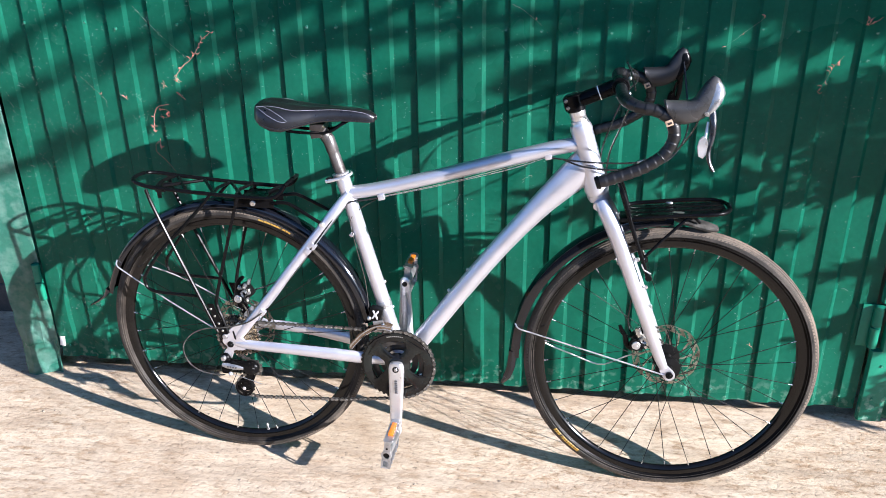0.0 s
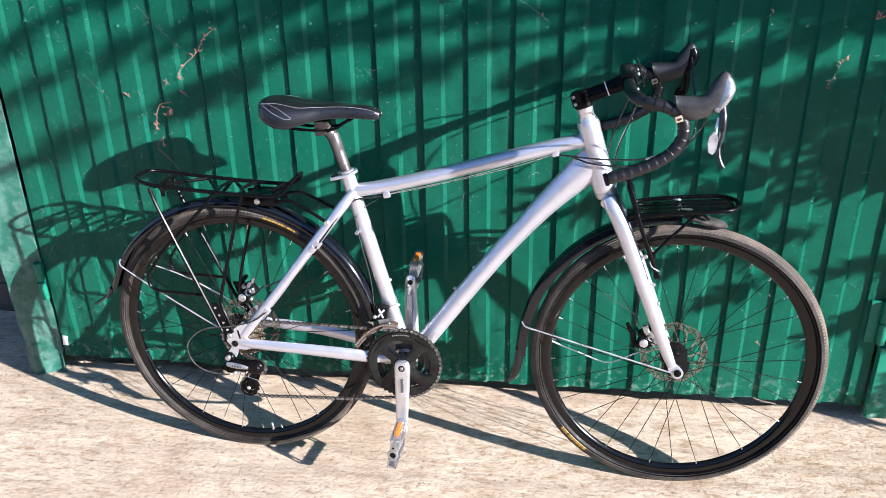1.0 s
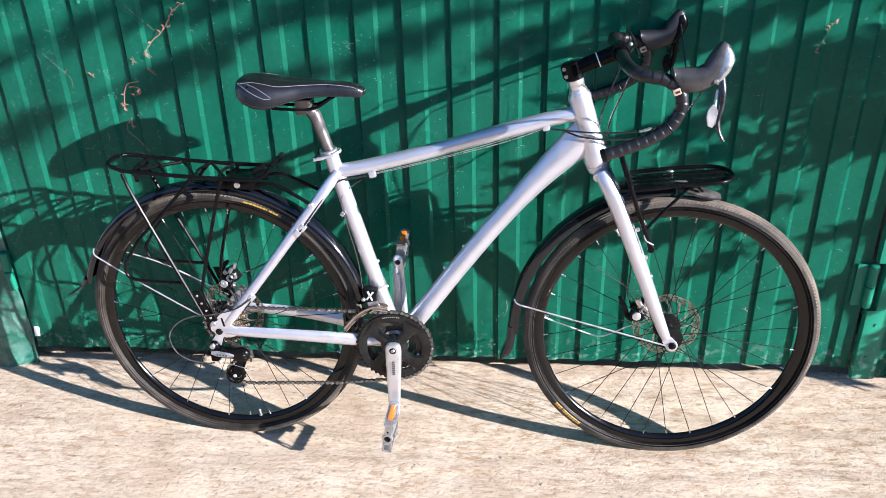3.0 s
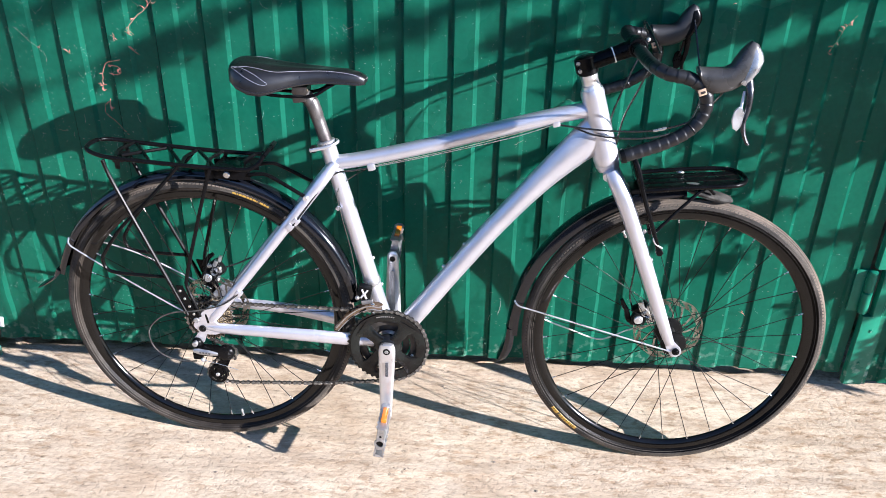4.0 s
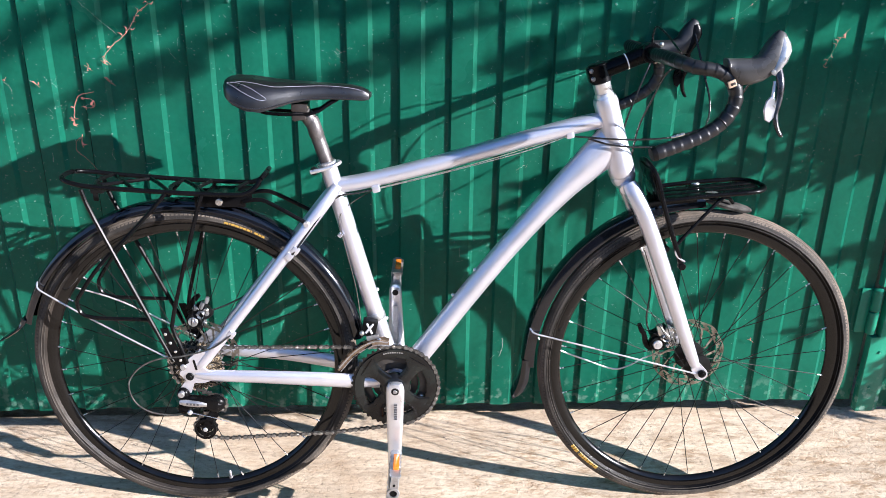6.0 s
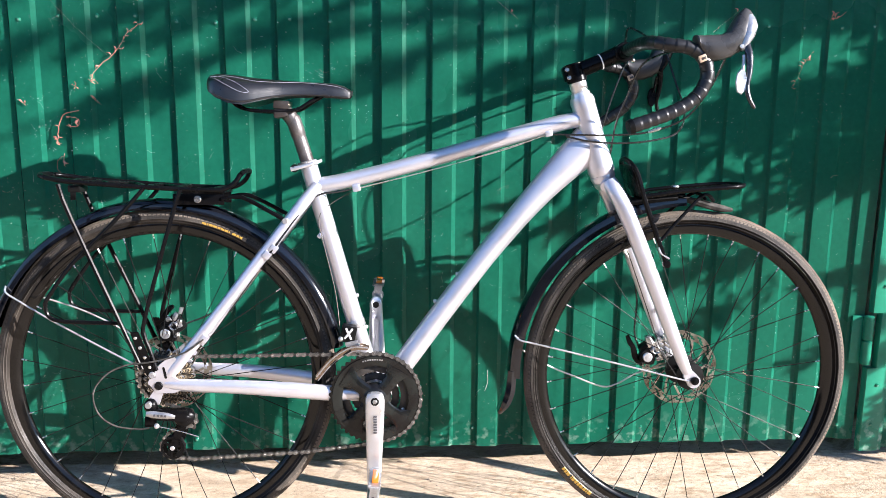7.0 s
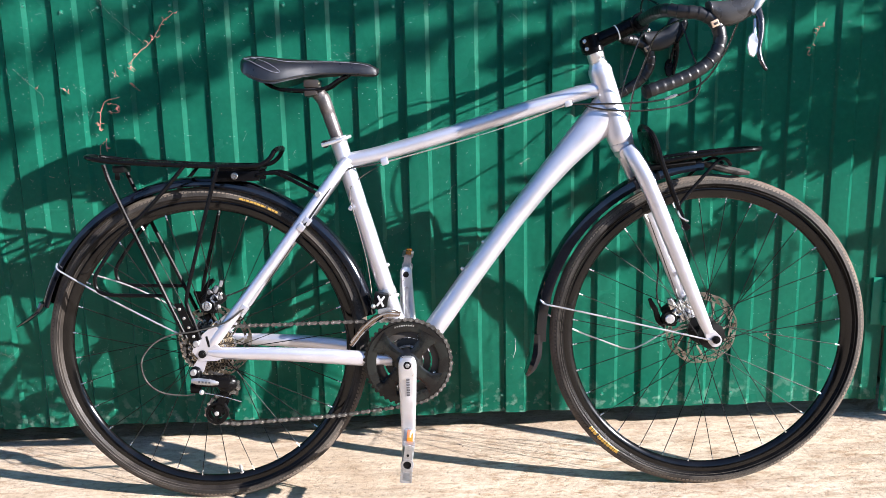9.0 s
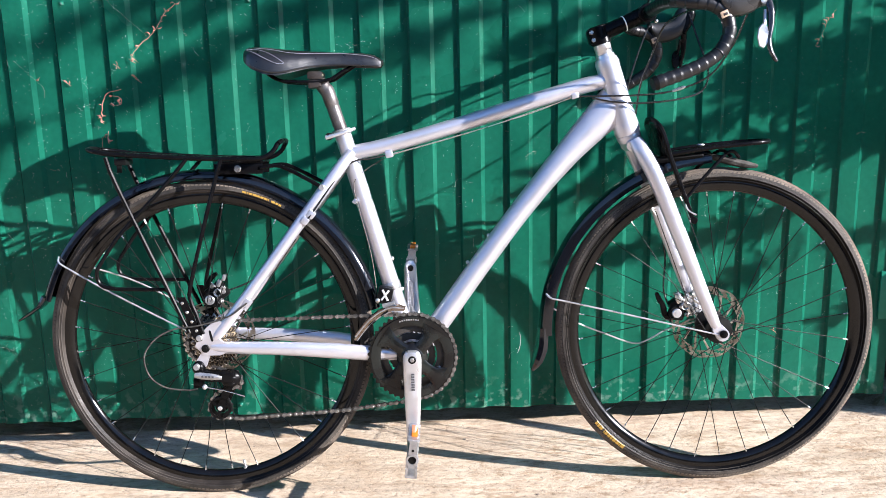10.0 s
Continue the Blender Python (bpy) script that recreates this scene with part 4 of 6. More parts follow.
# mudguards
def guard(c, r, a0, a1, width, label, skirt=0.016):
    bm = bmesh.new()
    n = 60
    half = width / 2
    prof = [(-half, -skirt), (-half * 0.97, -skirt * 0.55), (-half * 0.86, -0.003), (-half * 0.55, 0.0012), (0, 0.003), (half * 0.55, 0.0012), (half * 0.86, -0.003), (half * 0.97, -skirt * 0.55), (half, -skirt)]
    prof += [(y, z - 0.0016) for y, z in prof[::-1]]
    lathe(bm, (c[0], 0, c[1]), [(r + z, y) for y, z in prof], n, a0, a1)
    return part("mudguard", bm, GUARD, bike, label)


rear_guard = guard(RA, 0.362, 10, 164, 0.046, "glossy black rear mudguard")
front_guard = guard(FA, 0.3765, 93, 181, 0.046, "glossy black front mudguard with a worn grey tip", 0.021)


def flap(parent, p, thick):
    bm = bmesh.new()
    pts = spline(p, 4)
    sweep(bm, pts, [0.0230, 0.024, 0.026, 0.026, 0.018], thick, n=8, power=0.5)
    part("flap", bm, GUARD, parent, "black rubber mud flap")


flap(rear_guard, [(-1.127, 0, 0.448), (-1.136, 0, 0.434), (-1.150, 0, 0.421), (-1.168, 0, 0.409), (-1.186, 0, 0.398)], [0.0070, 0.0045, 0.0035, 0.0032, 0.0022])
flap(front_guard, [(-0.073, 0, 0.352), (-0.074, 0, 0.330), (-0.077, 0, 0.305), (-0.086, 0, 0.280), (-0.098, 0, 0.260)], [0.0100, 0.0112, 0.0118, 0.0098, 0.0040])
bm = bmesh.new()
sweep(bm, spline([(0.262, 0, 0.7170), (0.297, 0, 0.7055), (0.330, 0, 0.6965), (0.358, 0, 0.6900), (0.377, 0, 0.6875)], 4), [0.020, 0.0235, 0.0240, 0.023, 0.016], [0.0030, 0.0070, 0.0080, 0.0075, 0.004], n=10, power=0.6)
part("worn_tip", bm, TIP_GREY, front_guard, "worn grey guard tip")


def wire(name, pts, r, mat, parent, label="", step=5, n=8):
    bm = bmesh.new()
    sweep(bm, spline(pts, step) if step else pts, r, n=n, side=(0.2, 0.9, 0.3))
    return part(name, bm, mat, parent, label)


wire("stay", [(-1.088, -0.020, 0.533), (-1.083, -0.032, 0.523), (-1.06, -0.036, 0.508), (-0.98, -0.045, 0.462), (-0.86, -0.060, 0.400), (-0.80, -0.067, 0.372)], 0.0018, ALLOY, rear_guard, "bare steel mudguard stay")
wire("stay", [(-1.083, 0.024, 0.523), (-1.05, 0.036, 0.503), (-0.95, 0.050, 0.462), (-0.80, 0.067, 0.372)], 0.0018, ALLOY, rear_guard)
wire("stay", [(-0.068, -0.020, 0.428), (-0.058, -0.030, 0.420), (-0.02, -0.036, 0.412), (0.12, -0.050, 0.380), (0.286, -0.062, 0.340)], 0.0018, ALLOY, front_guard, "bare steel mudguard stay")
wire("stay", [(-0.060, 0.026, 0.395), (0.004, 0.038, 0.352), (0.07, 0.046, 0.322), (0.135, 0.05, 0.297), (0.17, 0.05, 0.305), (0.215, 0.052, 0.328), (0.288, 0.062, 0.342)], 0.0018, ALLOY, front_guard)

# saddle and seat post
bm = bmesh.new()
sections = ((-0.676, 0.946, 0.040, 0.022), (-0.670, 0.950, 0.056, 0.034), (-0.655, 0.952, 0.068, 0.048), (-0.630, 0.9505, 0.074, 0.057), (-0.605, 0.9475, 0.071, 0.057), (-0.580, 0.9445, 0.061, 0.048), (-0.550, 0.9425, 0.046, 0.038), (-0.520, 0.9415, 0.034, 0.033), (-0.480, 0.9400, 0.026, 0.030), (-0.440, 0.9365, 0.022, 0.028), (-0.415, 0.931, 0.019, 0.024), (-0.403, 0.924, 0.014, 0.016), (-0.400, 0.918, 0.006, 0.006), (-0.3985, 0.915, 0.002, 0.002))
rings = []
for x, top, w, deep in sections:
    ring = []
    for j in range(21):
        a = math.pi * (j / 20 - 0.5)
        yy = w * math.copysign(abs(math.sin(a)) ** 0.75, a)
        zz = top - deep * (1 - abs(math.cos(a)) ** 0.62) - (0.004 * math.exp(-((yy / 0.012) ** 2)) if -0.64 < x < -0.46 else 0)
        ring.append(bm.verts.new((x, yy, zz)))
    for j in range(9):
        t = 1 - 2 * (j + 1) / 10
        ring.append(bm.verts.new((x, w * 0.86 * t, top - deep * 0.93 + 0.010 * (1 - t * t))))
    rings.append(ring)
for a, b in zip(rings, rings[1:]):
    for j in range(30):
        bm.faces.new((a[j], a[(j + 1) % 30], b[(j + 1) % 30], b[j]))
bm.faces.new(rings[0])
bm.faces.new(rings[-1][::-1])
saddle = part("saddle", bm, VINYL, bike, "black padded saddle with white piping")


def on_saddle(x, k, lift=0.0008):
    xs = [s[0] for s in sections]
    top, w, deep = (float(np.interp(x, xs, [s[i] for s in sections])) for i in (1, 2, 3))
    a = math.pi / 2 * k
    return Vector((x, w * math.copysign(abs(math.sin(a)) ** 0.75, a) * 1.012, top - deep * (1 - abs(math.cos(a)) ** 0.62) + lift))


for s in (-1, 1):
    for pts in ([on_saddle(x, s * k) for x, k in ((-0.660, 0.52), (-0.640, 0.40), (-0.615, 0.40), (-0.58, 0.50), (-0.54, 0.52), (-0.48, 0.50), (-0.43, 0.52), (-0.408, 0.62))], [on_saddle(x, s * k) for x, k in ((-0.664, 0.50), (-0.648, 0.47), (-0.622, 0.58), (-0.602, 0.74), (-0.592, 0.86), (-0.606, 0.85), (-0.632, 0.74), (-0.653, 0.62), (-0.666, 0.56), (-0.664, 0.50))]):
        bm = bmesh.new()
        sweep(bm, spline(pts, 5), 0.0005, n=6, side=(0, 0.5, 1))
        part("piping", bm, PIPING, saddle)
    wire("rail", [(-0.640, s * 0.022, 0.905), (-0.618, s * 0.022, 0.888), (-0.585, s * 0.022, 0.881), (-0.515, s * 0.022, 0.882), (-0.480, s * 0.018, 0.900), (-0.455, s * 0.010, 0.914)], 0.0035, BLACK, saddle, "dark saddle rail")
for s in (-1, 1):
    bm = bmesh.new()
    sweep(bm, spline([on_saddle(x, s * 0.985, -0.0005) for x in (-0.660, -0.640, -0.615, -0.59, -0.56, -0.53, -0.49, -0.45, -0.42, -0.408)], 4), 0.0020, n=7, side=(0, 0.5, 1))
    part("skirt_edge", bm, VINYL, saddle)
bm = bmesh.new()
P_LOW, P_TOP = (-0.4865, 0.770), (-0.519, 0.873)
sweep(bm, [along(P_LOW, P_TOP, t) for t in (0, 0.55, 0.62, 0.63, 0.9, 0.97, 1)], [0.0137, 0.0137, 0.0137, 0.0146, 0.0146, 0.013, 0.008], n=18)
sweep(bm, spline([(-0.517, 0, 0.862), (-0.528, 0, 0.876), (-0.540, 0, 0.880)], 4), [0.0145, 0.015, 0.012], n=14)
seat_post = part("seat_post", bm, POST_GREY, bike, "scuffed grey alloy seat post")
bm = bmesh.new()
block(bm, (-0.537, 0, 0.893), (0.030, 0.056, 0.016), pose(0, 0, 0, 0, 3, 0), 0.003)
block(bm, (-0.539, 0, 0.877), (0.027, 0.050, 0.018), pose(0, 0, 0, 0, -8, 0), 0.004)
part("saddle_clamp", bm, CLAMP_BROWN, seat_post, "tarnished saddle clamp")
bm = bmesh.new()
ball(bm, (-0.532, -0.015, 0.893), 0.008, squash=(1.6, 0.5, 0.5))
part("clamp_bolt", bm, BRASS, seat_post)
bm = bmesh.new()
sweep(bm, [along((-0.4885, 0.771), (-0.4915, 0.783), t) for t in (0, 0.12, 0.2, 0.8, 0.88, 1)], [0.0188, 0.0205, 0.0198, 0.0198, 0.0205, 0.0188], n=24)
seat_clamp = part("seat_clamp", bm, ALLOY, bike, "polished quick-release seat clamp")
bm = bmesh.new()
sweep(bm, spline([(-0.470, 0.012, 0.782), (-0.462, -0.010, 0.784), (-0.472, -0.026, 0.780), (-0.495, -0.029, 0.773), (-0.520, -0.027, 0.767)], 5), [0.003, 0.0038, 0.0036, 0.0036, 0.0046], [0.0022, 0.0026, 0.0022, 0.0022, 0.003], n=10, side=(0, 0, 1))
part("release_lever", bm, ALLOY, seat_clamp)
bm = bmesh.new()
disc(bm, (-0.513, 0, 0.769), 0.008, -0.016, -0.028, 14)
part("release_nut", bm, MATT_BLACK, seat_clamp)

# crankset
bm = bmesh.new()
teeth = []
for i in range(46 * 4):
    a = 2 * math.pi * i / (46 * 4)
    r = (0.0905, 0.0945, 0.0945, 0.0905)[i % 4]
    teeth.append((r, a))
inner, y0, y1 = 0.0665, -0.0445, -0.0475
rows = [[bm.verts.new((BB[0] + rr * math.cos(a), y, BB[1] + rr * math.sin(a))) for r, a in teeth for rr in ((r if k else inner),)] for y, k in ((y0, 0), (y0, 1), (y1, 1), (y1, 0))]
m4 = len(teeth)
for a, b in ((0, 1), (1, 2), (2, 3), (3, 0)):
    for i in range(m4):
        bm.faces.new((rows[a][i], rows[a][(i + 1) % m4], rows[b][(i + 1) % m4], rows[b][i]))
lathe(bm, (BB[0], 0, BB[1]), [(0.0675, -0.0455), (0.0680, -0.0500), (0.0735, -0.0515), (0.0865, -0.0510), (0.0875, -0.0480)], 72, loop=False)
crankset = part("chainring", bm, RING, bike, "dark outer chainring")
bm = bmesh.new()
lathe(bm, (BB[0], 0, BB[1]), [(0.052, -0.036), (0.052, -0.039), (0.0665, -0.039), (0.0680, -0.0375), (0.0665, -0.036)], 68, wave=lambda i, q: 0.002 if (i % 2 and q == 3) else 0)
part("inner_chainring", bm, CHAIN_DARK, crankset, "steel inner chainring")
# extra dark ring added so the openings of the spider look darker
bm = bmesh.new()
lathe(bm, (BB[0], 0, BB[1]), [(0.034, -0.028), (0.034, -0.031), (0.046, -0.031), (0.048, -0.0295), (0.046, -0.028)], 60, wave=lambda i, q: 0.002 if (i % 2 and q == 3) else 0)
part("dark_backing_ring", bm, CHAIN_DARK, crankset, "dark ring added to darken the spider openings")
bm = bmesh.new()
lathe(bm, (BB[0], 0, BB[1]), [(0.0002, -0.040), (0.030, -0.040), (0.033, -0.046), (0.030, -0.053), (0.020, -0.060), (0.0002, -0.062)], 32, loop=False)
for k in range(4):
    a = radians(45 + 90 * k + 2)
    pts = [(BB[0] + r * math.cos(a + t), y, BB[1] + r * math.sin(a + t)) for r, t, y in ((0.018, 0.0, -0.052), (0.035, 0.02, -0.0515), (0.055, 0.05, -0.050), (0.076, 0.09, -0.0495))]
    sweep(bm, spline(pts, 4), [0.006, 0.0055, 0.005, 0.004], [0.0165, 0.0135, 0.0145, 0.027], n=10, power=0.7)
spider = part("spider", bm, RING, crankset, "dark four-arm spider")
for k in range(4):
    bm = bmesh.new()
    a = radians(47 + 90 * k)
    ball(bm, (BB[0] + 0.062 * math.cos(a + 0.3), -0.040, BB[1] + 0.062 * math.sin(a + 0.3)), 0.0045)
    part("ring_bolt", bm, ALLOY, spider)
# unreadable marks round the ring
bm = bmesh.new()
a = 108
for k in range(9):
    lathe(bm, (BB[0], 0, BB[1]), [(0.0795, -0.0521), (0.0825, -0.0521)], 2, a, a - 2.2, loop=False)
    a -= 3.4
part("ring_print", bm, ALLOY_WORN, crankset)


def crank_arm(s, up, label):
    """s: side; up: 1 for the raised arm, -1 for the lowered one."""
    bm = bmesh.new()
    a = Vector((BB[0], 0, BB[1]))
    b = Vector((BB[0] - 0.002, 0, BB[1] + up * 0.170))
    pts = [a.lerp(b, t) for t in (-0.105, -0.09, -0.05, 0, 0.1, 0.3, 0.6, 0.85, 0.95, 1.0, 1.05, 1.09, 1.10)]
    for p, t in zip(pts, (0, 0, 0, 0, 0, 0.1, 0.6, 0.9, 1, 1, 1, 1, 1)):
        p.y = (s * 0.064) + s * 0.010 * t
    sweep(bm, pts, [0.004, 0.0075, 0.0090, 0.0095, 0.0092, 0.0085, 0.0075, 0.0070, 0.0068, 0.0066, 0.0064, 0.005, 0.003], [0.008, 0.0145, 0.0178, 0.0195, 0.0195, 0.0184, 0.0164, 0.0146, 0.0140, 0.0138, 0.0128, 0.008, 0.004], n=20, power=0.62)
    arm = part("crank_arm", bm, ALLOY, bike, label)
    bm = bmesh.new()
    disc(bm, (BB[0], 0, BB[1]), 0.0088, s * 0.070, s * 0.0738, 16)
    part("crank_bolt", bm, MATT_BLACK, arm)
    bm = bmesh.new()
    disc(bm, (BB[0], 0, BB[1]), 0.005, s * 0.070, s * 0.0748, 6)
    part("bolt_head", bm, ALLOY_WORN, arm)
    if s < 0:
        bm = bmesh.new()
        for k in range(7):
            block(bm, (BB[0] + 0.0005, -0.0757, BB[1] - 0.030 - k * 0.0055), (0.0068, 0.0014, 0.0034))
        part("arm_print", bm, INK, arm, "dark print on the crank arm")
    else:
        bm = bmesh.new()
        plate(bm, capsule(BB[0] - 0.001, BB[1] + 0.045, BB[0] - 0.001, BB[1] + 0.140, 0.006, 0.005), s * 0.053, s * 0.0575)
        part("arm_groove", bm, ALLOY_WORN, arm)
        # black disc on the arm takes the place of a dark hole
        bm = bmesh.new()
        disc(bm, (BB[0] - 0.002, 0, BB[1] + 0.170), 0.0068, 0.0670, 0.0650, 16)
        part("axle_hole_dark", bm, MATT_BLACK, arm)
    # pedal, its platform hanging on edge
    c = (BB[0] - 0.002, BB[1] + up * 0.170)
    ya, yb = s * 0.088, s * 0.186
    ped = bmesh.new()
    block(ped, (c[0], (ya + yb) / 2 - s * 0.012, c[1] - 0.004), (0.015, 0.026, 0.030), pose(0, 0, 0, 0, 6, 0), 0.005)
    sweep(ped, [(c[0], s * 0.078, c[1]), (c[0], s * 0.088, c[1]), (c[0], s * 0.10, c[1]), (c[0], s * 0.150, c[1]), (c[0], s * 0.182, c[1])], [0.0085, 0.0085, 0.0125, 0.0115, 0.0095], n=14, side=(1, 0, 0))
    pedal = part("pedal", ped, ALLOY_WORN, bike, "scuffed metal cage pedal with orange reflector")
    m = pose(c[0], 0, c[1], 0, 6, 0)
    for y in (ya, yb):
        bm = bmesh.new()
        y2 = y + s * 0.0032
        def flat(x0, z0, x1, z1, w0, w1):
            d = Vector((x1 - x0, 0, z1 - z0)).normalized()
            e = Vector((-d.z, 0, d.x))
            a, b = Vector((x0, 0, z0)), Vector((x1, 0, z1))
            plate(bm, [((m @ v).x, (m @ v).z) for v in (a + e * w0, b + e * w1, b - e * w1, a - e * w0)], y, y2)
        lathe(bm, (c[0], 0, c[1]), [(0.0082, y), (0.0082, y2 + s * 0.001), (0.0125, y2 + s * 0.001), (0.0132, y)], 24)
        flat(0, 0.011, 0, 0.040, 0.0085, 0.0070)
        for e in (-1, 1):
            flat(e * 0.0085, -0.010, e * 0.0095, -0.036, 0.0022, 0.0020)
        flat(-0.0115, -0.0345, 0.0115, -0.0345, 0.0022, 0.0022)
        flat(-0.010, -0.0140, 0.010, -0.0140, 0.0022, 0.0022)
        part("end_plate", bm, ALLOY_WORN, pedal)
        # small black disc imitates a dark hole through the end plate
        bm = bmesh.new()
        q = m @ Vector((0.0, 0.0, 0.020))
        disc(bm, (q.x, 0, q.z), 0.0028, y2, y2 + s * 0.0008, 10)
        part("hole_dark_disc", bm, MATT_BLACK, pedal)
        bm = bmesh.new()
        disc(bm, (c[0], 0, c[1]), 0.0080, y + s * 0.0004, y + s * 0.0014, 16)
        part("axle_end", bm, MATT_BLACK, pedal)
    for e in (-1, 1):
        bm = bmesh.new()
        zig = []
        for k in range(13):
            yy = ya + (yb - ya) * k / 12
            zig.append((0.0125 if k % 2 else 0.0095, yy))
        edge = zig + [(-x, yy) for x, yy in zig[::-1]]
        top = [bm.verts.new(m @ Vector((x, yy, e * 0.0385))) for x, yy in edge]
        low = [bm.verts.new(m @ Vector((x, yy, e * 0.0355))) for x, yy in edge]
        bm.faces.new(top)
        bm.faces.new(low[::-1])
        for k in range(len(edge)):
            bm.faces.new((top[k], low[k], low[(k + 1) % len(edge)], top[(k + 1) % len(edge)]))
        part("cage_plate", bm, ALLOY_WORN, pedal)
        if e > 0:
            bm = bmesh.new()
            block(bm, m @ Vector((0.001, (ya + yb) / 2, 0.0420)), (0.0125, 0.050, 0.0075), pose(0, 0, 0, 0, 6, 0), 0.0015)
            part("reflector", bm, ORANGE, pedal, "orange pedal reflector")
    return arm


crank_arm(-1, -1, "polished alloy crank arm pointing down")
crank_arm(1, 1, "polished alloy crank arm pointing up")

# cassette
radii = (0.0235, 0.0260, 0.0285, 0.0315, 0.0350, 0.0385, 0.0425, 0.0470, 0.0525, 0.0585)
first = None
for k, r in enumerate(radii):
    y = -0.0475 + k * 0.0032
    n = int(2 * math.pi * r / 0.0127)
    bm = bmesh.new()
    lathe(bm, (RA[0], 0, RA[1]), [(r * 0.44, y - 0.0008), (r * 0.93, y - 0.0009), (r, y), (r * 0.93, y + 0.0009), (r * 0.44, y + 0.0008)], n * 4, wave=lambda i, q: 0.0026 if (i % 4 in (1, 2) and q in (1, 2, 3)) else (-0.0022 if q in (1, 2, 3) else 0))
    # webs and tooth gaps painted dark, as the shade between sprockets
    for j, f in enumerate(bm.faces):
        f.material_index = 1 if j % 5 in (0, 3, 4) or (j // 5) % 4 == 3 else 0
    mat = [(SPROCKET, STEEL, SPROCKET, SPROCKET_DARK)[k % 4], SPROCKET_GAP]
    if first is None:
        first = part("cassette", bm, mat, bike, "worn steel and brass coloured cassette")
    else:
        part("sprocket", bm, mat, first)
bm = bmesh.new()
lathe(bm, (RA[0], 0, RA[1]), [(0.0002, -0.052), (0.011, -0.052), (0.0135, -0.049), (0.0135, -0.018), (0.0002, -0.018)], 20, loop=False)
part("lock_ring", bm, STEEL, first)
bm = bmesh.new()
disc(bm, (RA[0], 0, RA[1] - 0.002), 0.0085, -0.064, -0.071, 16)
disc(bm, (RA[0], 0, RA[1] - 0.002), 0.0045, -0.071, -0.0735, 12)
part("axle_nut", bm, MATT_BLACK, rear_wheel)

# rear derailleur
bm = bmesh.new()
block(bm, (-0.760, -0.070, 0.283), (0.074, 0.022, 0.024), pose(0, 0, 0, 0, 4, 0), 0.007)
ball(bm, (-0.798, -0.066, 0.300), 0.014, squash=(1, 0.9, 1.1))
ball(bm, (-0.735, -0.062, 0.275), 0.020, squash=(1.1, 0.8, 1.0))
block(bm, (-0.800, -0.064, 0.268), (0.022, 0.018, 0.022), bevel=0.005)
mech = part("rear_derailleur", bm, BLACK, bike, "black rear derailleur with silver cover")
bm = bmesh.new()
sweep(bm, spline([(-0.803, -0.081, 0.288), (-0.790, -0.0825, 0.287), (-0.765, -0.0825, 0.284), (-0.748, -0.080, 0.281)], 4), [0.0035, 0.0045, 0.0045, 0.003], [0.005, 0.0075, 0.0068, 0.004], n=12)
cover = part("cover", bm, ALLOY_WORN, mech, "silver derailleur cover")
bm = bmesh.new()
for k in range(4):
    block(bm, (-0.786 + k * 0.007, -0.0872, 0.2868 - k * 0.0006), (0.004, 0.0012, 0.004))
part("cover_print", bm, INK, cover)
bm = bmesh.new()
sweep(bm, spline([(-0.740, -0.078, 0.281), (-0.728, -0.077, 0.278), (-0.720, -0.074, 0.276)], 4), [0.003, 0.004, 0.002], [0.006, 0.0075, 0.004], n=12)
part("end_cover", bm, BLACK, mech)
bm = bmesh.new()
disc(bm, (-0.799, 0, 0.305), 0.0066, -0.066, -0.083, 14)
part("hanger_bolt", bm, ALLOY_WORN, mech)
bm = bmesh.new()
ball(bm, (-0.785, -0.078, 0.262), 0.0055)
part("cable_bolt", bm, ALLOY, mech)
for y in (-0.052, -0.0385):
    bm = bmesh.new()
    if y < -0.05:
        plate(bm, capsule(-0.738, 0.262, -0.763, 0.207, 0.0085, 0.0070), y, y - 0.002)
        lathe(bm, (-0.763, 0, 0.207), [(0.0190, y), (0.0190, y - 0.002), (0.0235, y - 0.002), (0.0235, y)], 32)
        for a in (20, 140, 260):
            sweep(bm, [(-0.763, y - 0.001, 0.207), (-0.763 + 0.020 * math.cos(radians(a)), y - 0.001, 0.207 + 0.020 * math.sin(radians(a)))], 0.0010, 0.0030, n=6)
    else:
        plate(bm, capsule(-0.738, 0.262, -0.763, 0.207, 0.012, 0.014), y, y - 0.002)
    part("cage_plate", bm, BLACK, mech)
for x, z, r in ((-0.738, 0.262, 0.020), (-0.763, 0.207, 0.0235)):
    bm = bmesh.new()
    lathe(bm, (x, 0, z), [(r * 0.62, -0.0405), (r * 0.62, -0.0440), (r * 0.93, -0.0435), (r, -0.0422), (r * 0.93, -0.0410)], 33, wave=lambda i, q: 0.0022 if (i % 3 == 1 and q == 3) else 0)
    lathe(bm, (x, 0, z), [(0.004, -0.0405), (0.004, -0.0445), (0.0085, -0.0445), (0.0085, -0.0405)], 20)
    for k in range(5):
        a = 2 * math.pi * k / 5 + 0.4
        sweep(bm, [(x + 0.007 * math.cos(a), -0.0425, z + 0.007 * math.sin(a)), (x + r * 0.66 * math.cos(a), -0.0425, z + r * 0.66 * math.sin(a))], 0.0016, n=6)
    pul = part("pulley", bm, MATT_BLACK, mech, "black jockey wheel")
    bm = bmesh.new()
    disc(bm, (x, 0, z), 0.0048, -0.052, -0.0560, 12)
    part("pulley_bolt", bm, ALLOY, pul)

# front derailleur
bm = bmesh.new()
